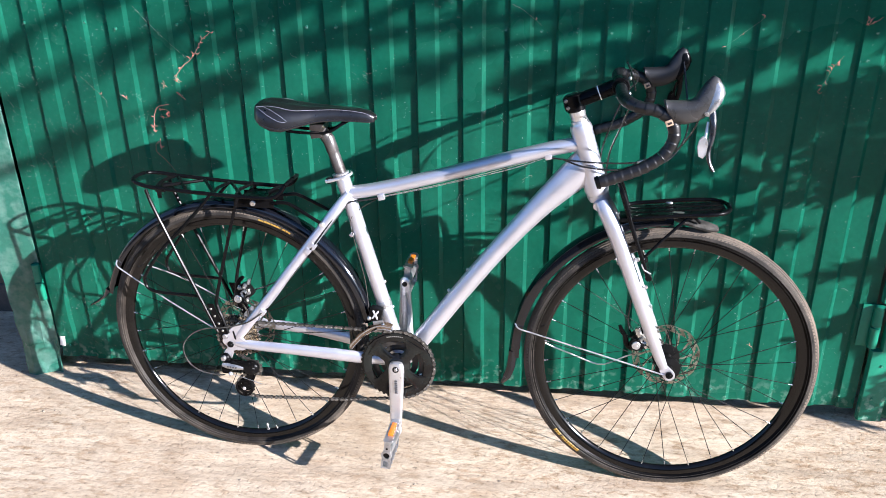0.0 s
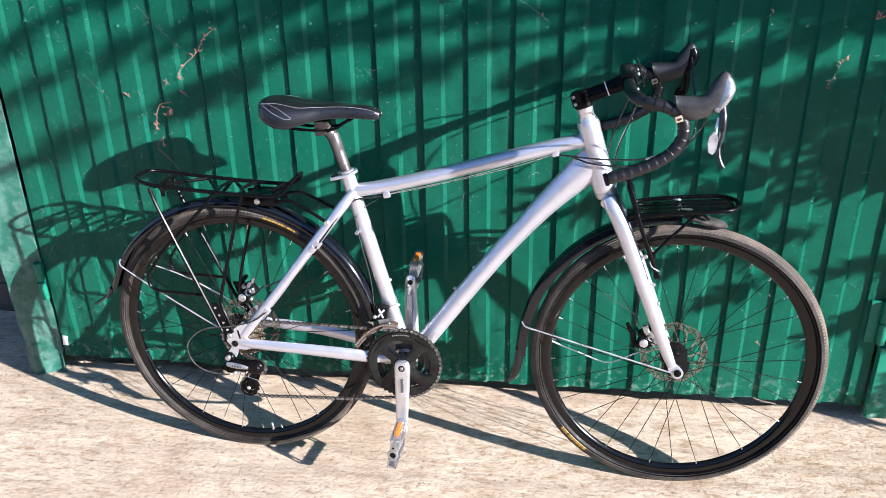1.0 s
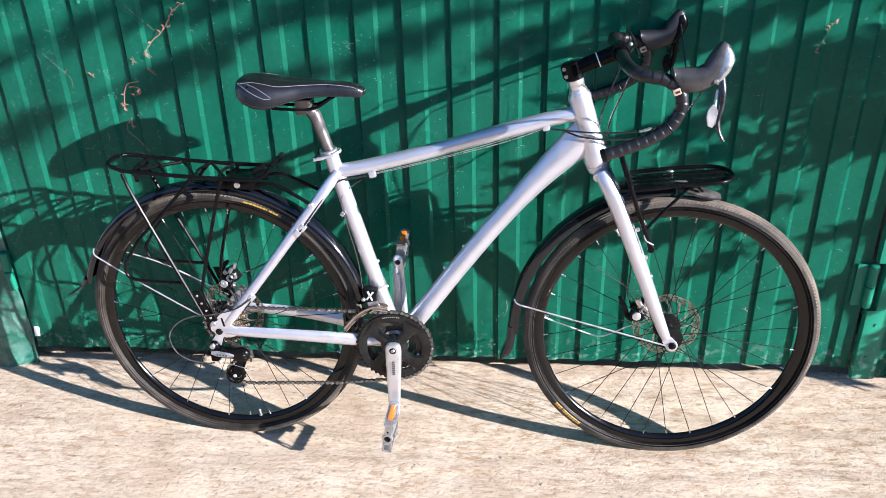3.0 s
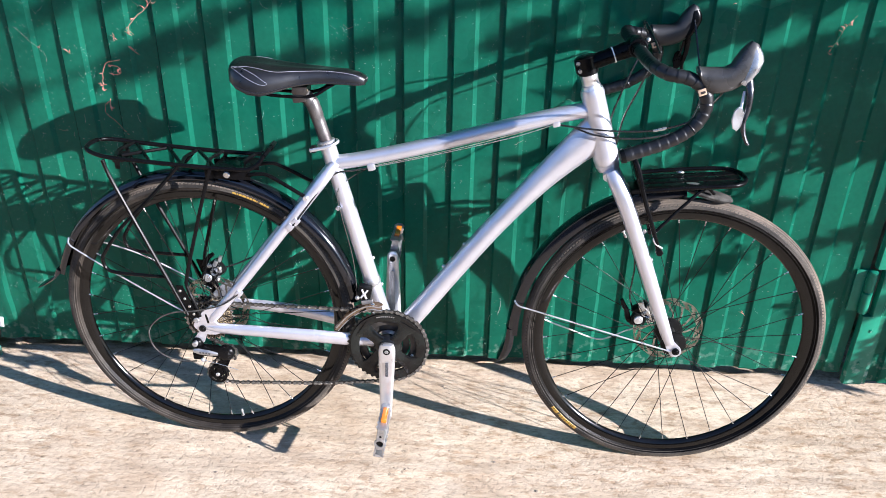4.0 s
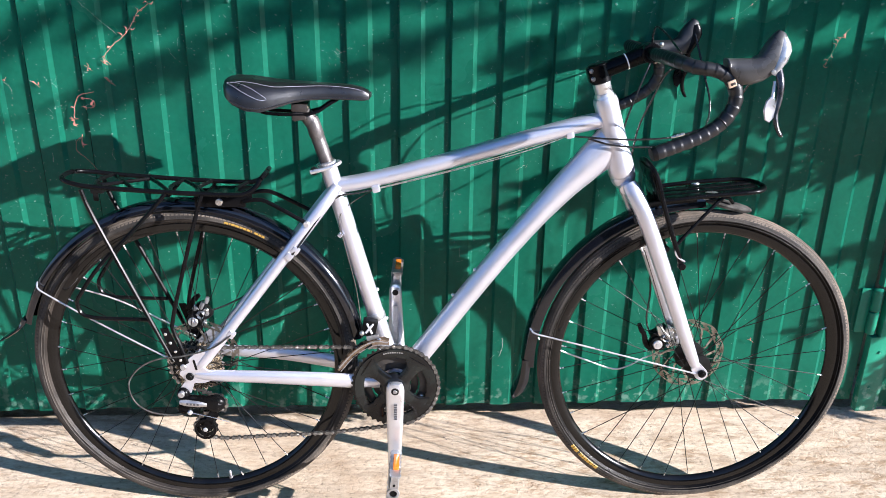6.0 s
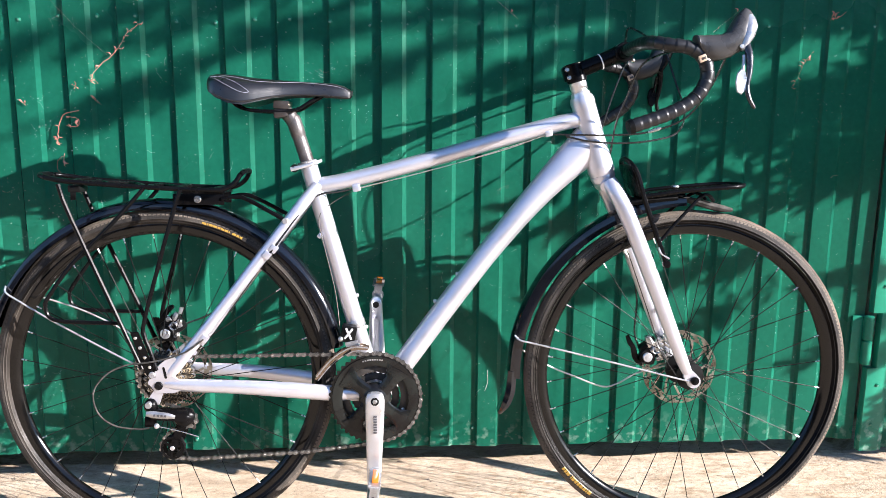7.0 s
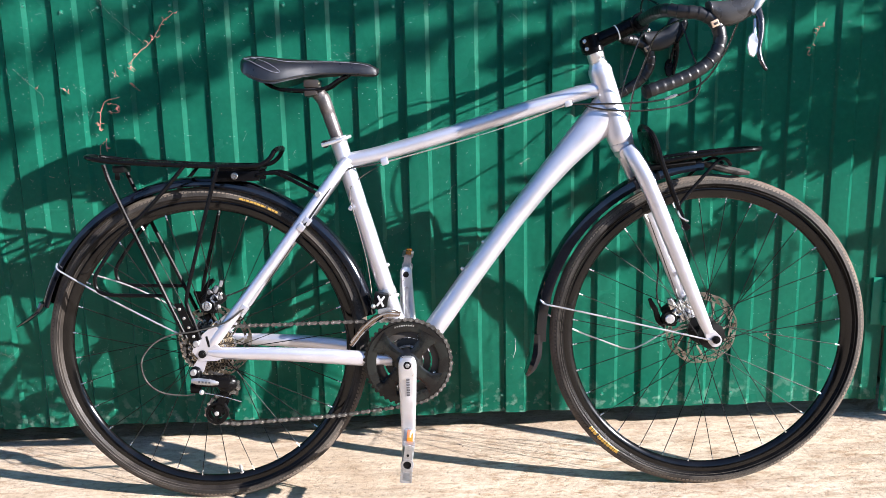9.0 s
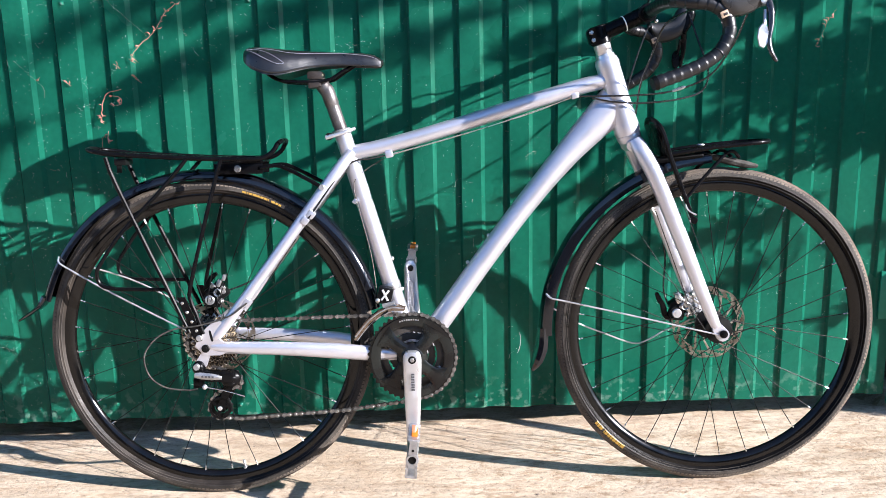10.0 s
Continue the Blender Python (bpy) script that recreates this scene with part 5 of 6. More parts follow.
for y in (-0.0385, -0.0555):
    plate(bm, [(-0.474, 0.356), (-0.464, 0.352), (-0.442, 0.378), (-0.412, 0.399), (-0.382, 0.408), (-0.368, 0.407), (-0.366, 0.413), (-0.378, 0.418), (-0.398, 0.417), (-0.424, 0.407), (-0.449, 0.387)], y, y - 0.0018)
block(bm, (-0.470, -0.047, 0.352), (0.012, 0.018, 0.006), pose(0, 0, 0, 0, -40, 0), 0.001)
fmech = part("front_derailleur", bm, CAGE, bike, "steel front derailleur cage with black and white body")
bm = bmesh.new()
block(bm, (-0.4085, -0.033, 0.437), (0.031, 0.022, 0.036), pose(0, 0, 0, 0, 12, 0), 0.004)
part("body", bm, MATT_BLACK, fmech)
# bright strips along the cage stand in for its edge highlights
edge = spline([(-0.472, -0.0572, 0.354), (-0.446, -0.0572, 0.385), (-0.421, -0.0572, 0.4045), (-0.396, -0.0572, 0.4145), (-0.369, -0.0572, 0.4125)], 4)
for k, drop in enumerate((0.0, 0.0085)):
    bm = bmesh.new()
    sweep(bm, [p - Vector((-0.4, 0, 1)).normalized() * drop for p in edge], 0.0007, 0.0014 - 0.0004 * k, n=6)
    part("cage_edge_glint", bm, ALLOY_WORN, fmech, "bright strip for the highlight on the cage edge")
# black plates laid on the cage for the dark of its slots
for x, z in ((-0.436, 0.3835), (-0.410, 0.4035)):
    bm = bmesh.new()
    plate(bm, capsule(x - 0.006, z - 0.005, x + 0.006, z + 0.004, 0.0022, 0.0022), -0.0572, -0.0578)
    part("cage_slot_dark", bm, MATT_BLACK, fmech)
bm = bmesh.new()
block(bm, (-0.4015, -0.0445, 0.4185), (0.026, 0.004, 0.010), pose(0, 0, 0, 0, -12, 0), 0.001)
part("cage_pivot", bm, ALLOY_WORN, fmech)
bm = bmesh.new()
sweep(bm, [along(SEAT_TOP, BB, t) for t in (0.675, 0.68, 0.705, 0.71)], [0.0182, 0.0196, 0.0196, 0.0182], n=18)
part("clamp_band", bm, ALLOY_WORN, fmech)
for t in (32, -32):
    bm = bmesh.new()
    block(bm, (-0.408, -0.0460, 0.439), (0.0045, 0.003, 0.026), pose(0, 0, 0, 0, t + 8, 0), 0.001)
    part("link", bm, LINK_GREY, fmech)
for x, y, z in ((-0.424, -0.044, 0.428), (-0.388, -0.050, 0.414)):
    bm = bmesh.new()
    ball(bm, (x, y, z), 0.0055)
    part("bolt", bm, STEEL, fmech)

# chain: links laid along its way
def chain_way():
    rs, rr = 0.0475, 0.0925
    way = [(RA[0] + rs * math.cos(radians(a)), RA[1] + rs * math.sin(radians(a)), -0.0315) for a in range(215, 79, -9)]
    way += [(-0.70, 0.3912, -0.0335), (-0.60, 0.3930, -0.0375), (-0.50, 0.3955, -0.0415), (-0.42, 0.3965, -0.0450)]
    way += [(BB[0] + rr * math.cos(radians(a)), BB[1] + rr * math.sin(radians(a)), -0.046) for a in range(97, -84, -6)]
    way += [(-0.385, 0.2075, -0.046), (-0.50, 0.1925, -0.0445), (-0.62, 0.1860, -0.0435), (-0.72, 0.1795, -0.0425)]
    way += [(-0.763 + 0.025 * math.cos(radians(a)), 0.207 + 0.025 * math.sin(radians(a)), -0.0422) for a in range(-75, -216, -20)]
    way += [(-0.768, 0.240, -0.0418)]
    way += [(-0.738 + 0.021 * math.cos(radians(a)), 0.262 + 0.021 * math.sin(radians(a)), -0.0418) for a in range(-30, 100, 25)]
    way += [(-0.770, 0.292, -0.037)]
    return [Vector((x, y, z)) for x, z, y in way]


def link_mesh(half):
    bm = bmesh.new()
    w, neck = (0.0040, 0.0021) if half > 0.002 else (0.0033, 0.0018)
    for s in (-1, 1):
        out = []
        for cx, a0 in ((-0.00635, 90), (0.00635, -90)):
            out += [(cx + w * math.cos(radians(a0 + 36 * k)), w * math.sin(radians(a0 + 36 * k))) for k in range(6)]
        waist = out[:6] + [(0.0, -neck)] + out[6:] + [(0.0, neck)]
        plate(bm, waist, s * half, s * (half + 0.0010))
    if half > 0.002:
        for cx in (-0.00635, 0.00635):
            disc(bm, (cx, 0, 0), 0.0018, -half - 0.0014, half + 0.0014, 8)
    # inner links coloured dark to read as gaps between the outer ones
    return mesh_of("chain_link", bm, CHAIN_STEEL if half > 0.002 else CHAIN_DARK)


LINKS = (link_mesh(0.0024), link_mesh(0.0012))
bm = bmesh.new()
way = chain_way()
sweep(bm, way, 0.0008, 0.0022, n=6)
chain = part("chain", bm, CHAIN_DARK, bike, "oily steel bicycle chain")
gone, k, pos = 0.0, 0, 0.0
for a, b in zip(way, way[1:]):
    d = b - a
    while pos <= gone + d.length:
        at = a + d * ((pos - gone) / d.length)
        piece("chain_link", LINKS[k % 2], chain, pose(*at, 0, -math.degrees(math.atan2(d.z, d.x)), 0))
        k += 1
        pos += 0.0127
    gone += d.length


# disc brake calipers on the far side
def caliper(c, bits, arm, label):
    """c: the pad adjuster's middle; bits: silver pieces about it (x, z, size, tilt); arm: way of the cable arm."""
    bm = bmesh.new()
    block(bm, (c[0] + 0.012, 0.046, c[1] + 0.014), (0.044, 0.026, 0.040), pose(0, 0, 0, 0, -35, 0), 0.008)
    block(bm, (c[0] + 0.004, 0.046, c[1] - 0.006), (0.034, 0.024, 0.026), pose(0, 0, 0, 0, 10, 0), 0.007)
    disc(bm, (c[0] + 0.001, 0, c[1]), 0.0165, 0.040, 0.027, 20)
    body = part("brake_caliper", bm, MATT_BLACK, bike, label)
    bm = bmesh.new()
    disc(bm, (c[0], 0, c[1]), 0.0105, 0.030, 0.022, 18)
    lathe(bm, (c[0], 0, c[1]), [(0.0045, 0.0222), (0.0040, 0.0210), (0.0002, 0.0210)], 6, loop=False)
    part("adjuster", bm, ALLOY, body, "round silver pad adjuster")
    for x, z, size, tilt in bits:
        bm = bmesh.new()
        block(bm, (x, 0.032, z), (size, 0.012, size * 1.9), pose(0, 0, 0, 0, tilt, 0), size * 0.25)
        part("bracket", bm, ALLOY_WORN if size < 0.010 else STEEL, body)
    for x, z in ((c[0] + 0.024, c[1] - 0.004), (c[0] + 0.006, c[1] + 0.030), (c[0] + 0.030, c[1] + 0.026)):
        bm = bmesh.new()
        disc(bm, (x, 0, z), 0.0050, 0.032, 0.0255, 10)
        disc(bm, (x, 0, z), 0.0026, 0.0256, 0.0245, 6)
        part("bolt", bm, STEEL, body)
    bm = bmesh.new()
    spring = [(c[0] + 0.018 + 0.008 * math.cos(k * 0.9), 0.030 - k * 0.0004, c[1] + 0.016 + 0.008 * math.sin(k * 0.9)) for k in range(22)]
    sweep(bm, spring + [(c[0] + 0.006, 0.024, c[1] + 0.040)], 0.0011, n=6)
    part("spring", bm, STEEL, body)
    bm = bmesh.new()
    sweep(bm, spline([(x, 0.042, z) for x, z in arm], 4), [0.004, 0.005, 0.005, 0.0045, 0.0035], [0.010, 0.007, 0.0055, 0.006, 0.004], n=10, power=0.7)
    part("cable_arm", bm, BLACK, body, "black cable arm")


caliper((0.224, 0.368), ((0.228, 0.402, 0.014, -18), (0.246, 0.396, 0.015, 14), (0.254, 0.376, 0.016, -30), (0.262, 0.410, 0.010, 20), (0.236, 0.384, 0.007, 48), (0.268, 0.376, 0.007, -10)), ((0.222, 0.352), (0.204, 0.362), (0.197, 0.385), (0.190, 0.396), (0.183, 0.412)), "black and silver front disc brake caliper")
caliper((-0.792, 0.424), ((-0.772, 0.460, 0.009, 25), (-0.764, 0.444, 0.008, -20), (-0.780, 0.442, 0.006, 40), (-0.760, 0.472, 0.007, 12), (-0.770, 0.420, 0.006, 35)), ((-0.800, 0.446), (-0.797, 0.458), (-0.792, 0.468), (-0.786, 0.474), (-0.778, 0.480)), "black and silver rear disc brake caliper")

for x, z in ((0.212, 0.588), (0.236, 0.518), (0.250, 0.470)):
    bm = bmesh.new()
    disc(bm, (x, 0, z), 0.0050, 0.041, 0.035, 12)
    part("eyelet", bm, ALLOY, fork, "silver threaded eyelet")

# rear rack
bm = bmesh.new()
rail = [(-0.615, -0.046, 0.758), (-0.625, -0.050, 0.742), (-0.644, -0.053, 0.730), (-0.670, -0.054, 0.7275), (-0.77, -0.055, 0.731), (-0.93, -0.056, 0.742), (-0.975, -0.052, 0.748), (-1.003, -0.034, 0.753), (-1.010, 0, 0.755)]
rail += [(x, -y, z) for x, y, z in rail[-2::-1]]
sweep(bm, spline(rail, 5), 0.0048, n=10)
rack = part("rear_rack", bm, BLACK, bike, "black tubular steel rear carrier rack")
wire("front_lip", [(-0.615, -0.046, 0.757), (-0.611, -0.03, 0.762), (-0.610, 0.0, 0.763), (-0.611, 0.03, 0.762), (-0.615, 0.046, 0.757)], 0.0050, BLACK, rack, step=4)
for x, z in ((-0.660, 0.7275), (-0.735, 0.7295), (-0.79, 0.7320), (-0.935, 0.7425)):
    wire("cross_bar", [(x, -0.055, z), (x - 0.012, 0.0, z), (x, 0.055, z)], 0.004, BLACK, rack, step=3)
for a, b in (((-0.79, -0.052), (-0.86, 0.052)), ((-0.72, -0.052), (-0.79, 0.052)), ((-0.86, -0.052), (-0.93, 0.052)), ((-0.93, -0.03), (-0.86, 0.045))):
    za, zb = (float(np.interp(p[0], (-0.93, -0.77, -0.66), (0.742, 0.731, 0.7275))) - 0.002 for p in (a, b))
    wire("brace_bar", [(a[0], a[1], za), ((a[0] + b[0]) / 2, 0, (za + zb) / 2 + 0.002), (b[0], b[1], zb)], 0.004, BLACK, rack, step=3)
bm = bmesh.new()
block(bm, (-0.690, 0, 0.7215), (0.085, 0.075, 0.004), bevel=0.001)
block(bm, (-0.700, -0.033, 0.708), (0.10, 0.004, 0.022), bevel=0.001)
block(bm, (-0.700, 0.033, 0.708), (0.10, 0.004, 0.022), bevel=0.001)
part("top_plate", bm, BLACK, rack)
bm = bmesh.new()
disc(bm, (-0.701, 0, 0.708), 0.0072, -0.034, -0.040, 14)
part("bolt", bm, STEEL, rack)
bm = bmesh.new()
block(bm, (-0.945, 0, 0.727), (0.024, 0.044, 0.014), bevel=0.003)
block(bm, (-0.948, -0.018, 0.716), (0.010, 0.004, 0.022), bevel=0.001)
part("tail_bracket", bm, MATT_BLACK, rack)
for s in (-1, 1):
    y = s * 0.058
    wire("leg", [(-0.960, y, 0.738), (-0.940, y, 0.676), (-0.833, s * 0.066, 0.424), (-0.812, s * 0.068, 0.376)], 0.0043, BLACK, rack, step=3)
    wire("leg", [(-0.729, y, 0.728), (-0.742, y, 0.690), (-0.771, y, 0.595), (-0.806, s * 0.062, 0.470), (-0.806, s * 0.064, 0.440), (-0.796, s * 0.066, 0.412), (-0.784, s * 0.068, 0.372)], 0.0043, BLACK, rack, step=4)
    wire("side_loop", [(-0.798, y, 0.731), (-0.82, y, 0.706), (-0.868, y, 0.655), (-0.941, y, 0.583), (-0.988, y, 0.520), (-0.996, y, 0.500), (-0.990, y, 0.479), (-0.968, y, 0.470), (-0.92, y, 0.467), (-0.852, y, 0.465)], 0.0041, BLACK, rack, step=4)
    bm = bmesh.new()
    plate(bm, [(-0.832, 0.450), (-0.8165, 0.450), (-0.7875, 0.374), (-0.787, 0.358), (-0.797, 0.355), (-0.8060, 0.368)], s * 0.066, s * 0.070, shrink=0.0006)
    foot = part("foot_plate", bm, BLACK, rack)
    for k in range(4):
        bm = bmesh.new()
        disc(bm, (-0.822 + k * 0.0085, 0, 0.438 - k * 0.0195), 0.0032, s * 0.070, s * 0.0722, 10)
        part("bolt", bm, STEEL, foot)
    bm = bmesh.new()
    disc(bm, (-0.792, 0, 0.364), 0.0066, s * 0.070, s * 0.0745, 14)
    part("mount_bolt", bm, ALLOY_WORN, foot)
    wire("front_arm", [(-0.655, s * 0.034, 0.709), (-0.625, s * 0.036, 0.713), (-0.600, s * 0.038, 0.706), (-0.530, s * 0.046, 0.668)], 0.0042, BLACK, rack, step=4)
    bm = bmesh.new()
    disc(bm, (-0.529, 0, 0.667), 0.006, s * 0.042, s * 0.054, 12)
    part("bolt", bm, ALLOY, rack)

# front rack
bm = bmesh.new()
plat = [(0.185, -0.056, 0.718), (0.26, -0.057, 0.7285), (0.345, -0.056, 0.736), (0.378, -0.046, 0.738), (0.394, -0.022, 0.739), (0.396, 0, 0.739)]
plat += [(x, -y, z) for x, y, z in plat[-2::-1]]
sweep(bm, spline(plat + [(0.180, 0.03, 0.7175), (0.178, 0, 0.717), (0.180, -0.03, 0.7175)], 5), 0.0048, n=10, closed=True)
frack = part("front_rack", bm, BLACK, bike, "black front carrier rack with slatted platform")
for y in (-0.028, 0.0, 0.028):
    bm = bmesh.new()
    m = pose(0, 0, 0, 0, -5.5, 0)
    block(bm, (0.285, y, 0.7275), (0.205, 0.021, 0.003), m, 0.001)
    part("slat", bm, BLACK, frack)
for c, r, q in (((0.285, -0.028, 0.730), 0.010, (1.4, 0.6, 0.15)), ((0.270, 0.03, 0.733), 0.006, (1.5, 0.8, 0.6))):
    bm = bmesh.new()
    ball(bm, c, r, squash=q)
    part("bolt", bm, STEEL, frack)
arch = [(0.230, -0.058, 0.580), (0.211, -0.058, 0.631), (0.183, -0.057, 0.706), (0.166, -0.052, 0.762), (0.156, -0.036, 0.783), (0.152, 0, 0.790)]
arch += [(x, -y, z) for x, y, z in arch[-2::-1]]
wire("arch", arch, 0.0050, BLACK, frack)
bm = bmesh.new()
block(bm, (0.1655, 0, 0.748), (0.005, 0.094, 0.066), pose(0, 0, 0, 0, -19, 0), 0.0015)
part("back_plate", bm, BLACK, frack)
for s in (-1, 1):
    wire("brace", [(0.216, s * 0.056, 0.628), (0.245, s * 0.050, 0.660), (0.282, s * 0.040, 0.697), (0.305, s * 0.032, 0.717), (0.320, s * 0.028, 0.719), (0.334, s * 0.022, 0.706)], 0.0036, BLACK, frack, step=4)
    bm = bmesh.new()
    disc(bm, (0.230, 0, 0.582), 0.0075, s * 0.050, s * 0.064, 14)
    part("foot_bolt", bm, BLACK, frack)
    wire("hook", [(0.216, s * 0.058, 0.628), (0.214, s * 0.060, 0.612), (0.222, s * 0.061, 0.600), (0.234, s * 0.062, 0.593)], 0.0022, ALLOY, frack, step=4)
bm = bmesh.new()
block(bm, (0.21, 0, 0.7085), (0.10, 0.05, 0.012), pose(0, 0, 0, 0, -6, 0), 0.003)
part("under_bracket", bm, MATT_BLACK, frack)

# cables
def cable(pts, r=0.0020, mat=None, label=""):
    return wire("cable", pts, r, mat or CABLE, bike, label, 6, 7)


cable([(0.288, -0.196, 1.004), (0.292, -0.150, 0.975), (0.285, -0.100, 0.925), (0.255, -0.060, 0.872), (0.19, -0.045, 0.845), (0.12, -0.038, 0.838), (0.06, -0.030, 0.838), (0.0, -0.012, 0.839)], label="black gear cable housing")
cable([(0.292, 0.200, 1.030), (0.300, 0.150, 0.960), (0.300, 0.080, 0.890), (0.260, 0.0, 0.845), (0.20, -0.030, 0.828), (0.13, -0.034, 0.822), (0.07, -0.028, 0.826), (0.03, -0.012, 0.835)])
bm = bmesh.new()
sweep(bm, [(0.186, -0.0448, 0.8440), (0.191, -0.0455, 0.8455), (0.206, -0.0482, 0.8505), (0.211, -0.0490, 0.8525)], [0.0022, 0.0036, 0.0036, 0.0022], n=10, side=(0, 1, 0))
part("barrel_adjuster", bm, STEEL, bike, "silver inline cable adjuster")
cable([(0.190, -0.196, 0.985), (0.178, -0.120, 0.985), (0.164, -0.055, 0.970), (0.146, -0.030, 0.915), (0.128, -0.018, 0.86), (0.122, -0.004, 0.80)], label="thin black brake cable")
cable([(0.190, 0.196, 0.985), (0.180, 0.100, 0.990), (0.155, 0.04, 0.975), (0.125, 0.028, 0.90), (0.110, 0.032, 0.83), (0.125, 0.045, 0.74), (0.175, 0.056, 0.62), (0.205, 0.060, 0.50), (0.203, 0.058, 0.42), (0.212, 0.055, 0.385)])
cable([(0.165, -0.12, 1.012), (0.158, -0.05, 1.038), (0.152, 0.0, 1.050), (0.160, 0.05, 1.035), (0.185, 0.14, 1.004)], label="black cable over the handlebar")
cable([(-0.006, -0.010, 0.840), (-0.10, -0.010, 0.806), (-0.267, -0.010, 0.760), (-0.392, -0.010, 0.729)], 0.0009, STEEL, "bare steel gear wire")
cable([(-0.006, 0.004, 0.838), (-0.2, 0.004, 0.777), (-0.392, 0.004, 0.727)], 0.0009, STEEL)
cable([(-0.392, -0.010, 0.729), (-0.43, -0.016, 0.722), (-0.468, -0.022, 0.716), (-0.50, -0.040, 0.685), (-0.553, -0.054, 0.612), (-0.566, -0.056, 0.600)])
cable([(-0.392, 0.004, 0.727), (-0.44, -0.004, 0.700), (-0.466, -0.020, 0.672), (-0.458, -0.023, 0.62), (-0.435, -0.026, 0.52), (-0.424, -0.040, 0.432)], 0.0008, CHAIN_DARK)
cable([(-0.572, -0.034, 0.597), (-0.63, -0.042, 0.520), (-0.694, -0.050, 0.437)], 0.0009, STEEL)
cable([(-0.690, -0.069, 0.435), (-0.73, -0.074, 0.408), (-0.79, -0.078, 0.392), (-0.84, -0.080, 0.386), (-0.880, -0.080, 0.366), (-0.905, -0.078, 0.330), (-0.898, -0.076, 0.288), (-0.868, -0.076, 0.263), (-0.822, -0.078, 0.256), (-0.800, -0.078, 0.258)], 0.0018, TIP_GREY, "grey gear cable loop behind the wheel")
cable([(-0.786, -0.078, 0.262), (-0.74, -0.080, 0.252), (-0.703, -0.080, 0.240)], 0.0009, STEEL)
cable([(-0.49, 0.045, 0.70), (-0.57, 0.058, 0.60), (-0.66, 0.066, 0.49), (-0.715, 0.06, 0.455), (-0.765, 0.052, 0.437)])


FACE_X, FACE_Y = zip(*rib_profile(-1.503, 0.853))


# dry tendrils and straws caught on the gate
def tendril(pts, label, mat=None, r=0.0014, y=-0.0072, curls=0):
    bm = bmesh.new()
    line = spline([(x, y + 0.005 * noise.noise((x * 30, z * 30, 1)), z) for x, z in pts], 5)
    line = [p + Vector((0.0022 * noise.noise((i * 0.7, p.x * 9, 3)), 0, 0.0022 * noise.noise((i * 0.7, p.z * 9, 8)))) for i, p in enumerate(line)]
    thin = 0.52 if mat else 1.0
    sweep(bm, line, [r * 0.3 * thin, r * 0.36 * thin, r * 0.40 * thin, r * 0.2 * thin], n=5)
    ob = new("dry_tendril", mesh_of("dry_tendril", bm, mat or DRY))
    tagged(ob, label, "dry plant", "dry plant bits on the gate")
    for k in range(curls):
        p = line[random.randrange(len(line))]
        a = random.uniform(0, 6.28)
        s = random.uniform(0.003, 0.008)
        bm = bmesh.new()
        w = random.uniform(0.14, 0.42)
        sweep(bm, spline([p, p + Vector((s * math.cos(a), -0.003, s * math.sin(a))), p + Vector((s * 1.7 * math.cos(a + 0.5), -0.001, s * 1.7 * math.sin(a + 0.5)))], 4), [0.0004, s * w, s * w * 0.8, 0.0003], [0.0003, 0.0005, 0.0005, 0.0003], n=6, side=(random.uniform(-1, 1), 0.2, random.uniform(-1, 1)))
        part("shrivelled_leaf", bm, DRY, ob)


BROWN = "reddish dry vine tendril with shrivelled leaves stuck to the gate"
PALE = "thin pale straw stuck to the green gate"
tendril([(-0.875, 1.060), (-0.900, 1.043), (-0.918, 1.014), (-0.938, 0.992), (-0.965, 0.970), (-0.981, 0.948), (-0.971, 0.933)], BROWN, r=0.0018, curls=13)
tendril([(-1.015, 0.873), (-1.051, 0.863), (-1.063, 0.832), (-1.067, 0.807)], BROWN, r=0.0026, curls=7)
tendril([(-1.045, 0.860), (-1.021, 0.855), (-1.020, 0.839), (-1.040, 0.836)], BROWN, r=0.0018, curls=4)
tendril([(-1.053, 0.778), (-1.056, 0.762), (-1.054, 0.748)], BROWN, r=0.0028, curls=2)
tendril([(-1.053, 0.774), (-1.070, 0.760), (-1.069, 0.737), (-1.052, 0.722), (-1.022, 0.685)], PALE, r=0.0012)
tendril([(-1.254, 0.943), (-1.221, 0.909), (-1.193, 0.882), (-1.191, 0.857)], PALE, STRAW, r=0.0009, curls=1)
tendril([(-1.074, 1.126), (-1.013, 1.056), (-0.946, 0.992)], PALE, STRAW, r=0.0008)
tendril([(-0.110, 1.136), (-0.076, 1.118), (-0.034, 1.084)], PALE, STRAW, r=0.0010, curls=1)
tendril([(0.474, 1.106), (0.447, 1.083), (0.395, 1.041)], PALE, STRAW, r=0.0007, curls=3)
tendril([(0.662, 1.021), (0.644, 0.995), (0.628, 0.955), (0.616, 0.938)], BROWN, r=0.0006, curls=9)
tendril([(0.732, 1.110), (0.710, 1.095), (0.698, 1.098), (0.714, 1.110)], BROWN, r=0.0018, curls=5)
tendril([(0.771, 1.178), (0.760, 1.152), (0.744, 1.145), (0.762, 1.161)], BROWN, r=0.0022, curls=5)
tendril([(-0.087, 0.252), (-0.087, 0.219), (-0.095, 0.198)], PALE, WHITE, r=0.0016)
tendril([(0.731, 0.727), (0.742, 0.731), (0.753, 0.730)], PALE, STRAW, r=0.0012)
tendril([(-0.073, 0.693), (-0.058, 0.702), (-0.046, 0.706)], PALE, STRAW, r=0.0011)
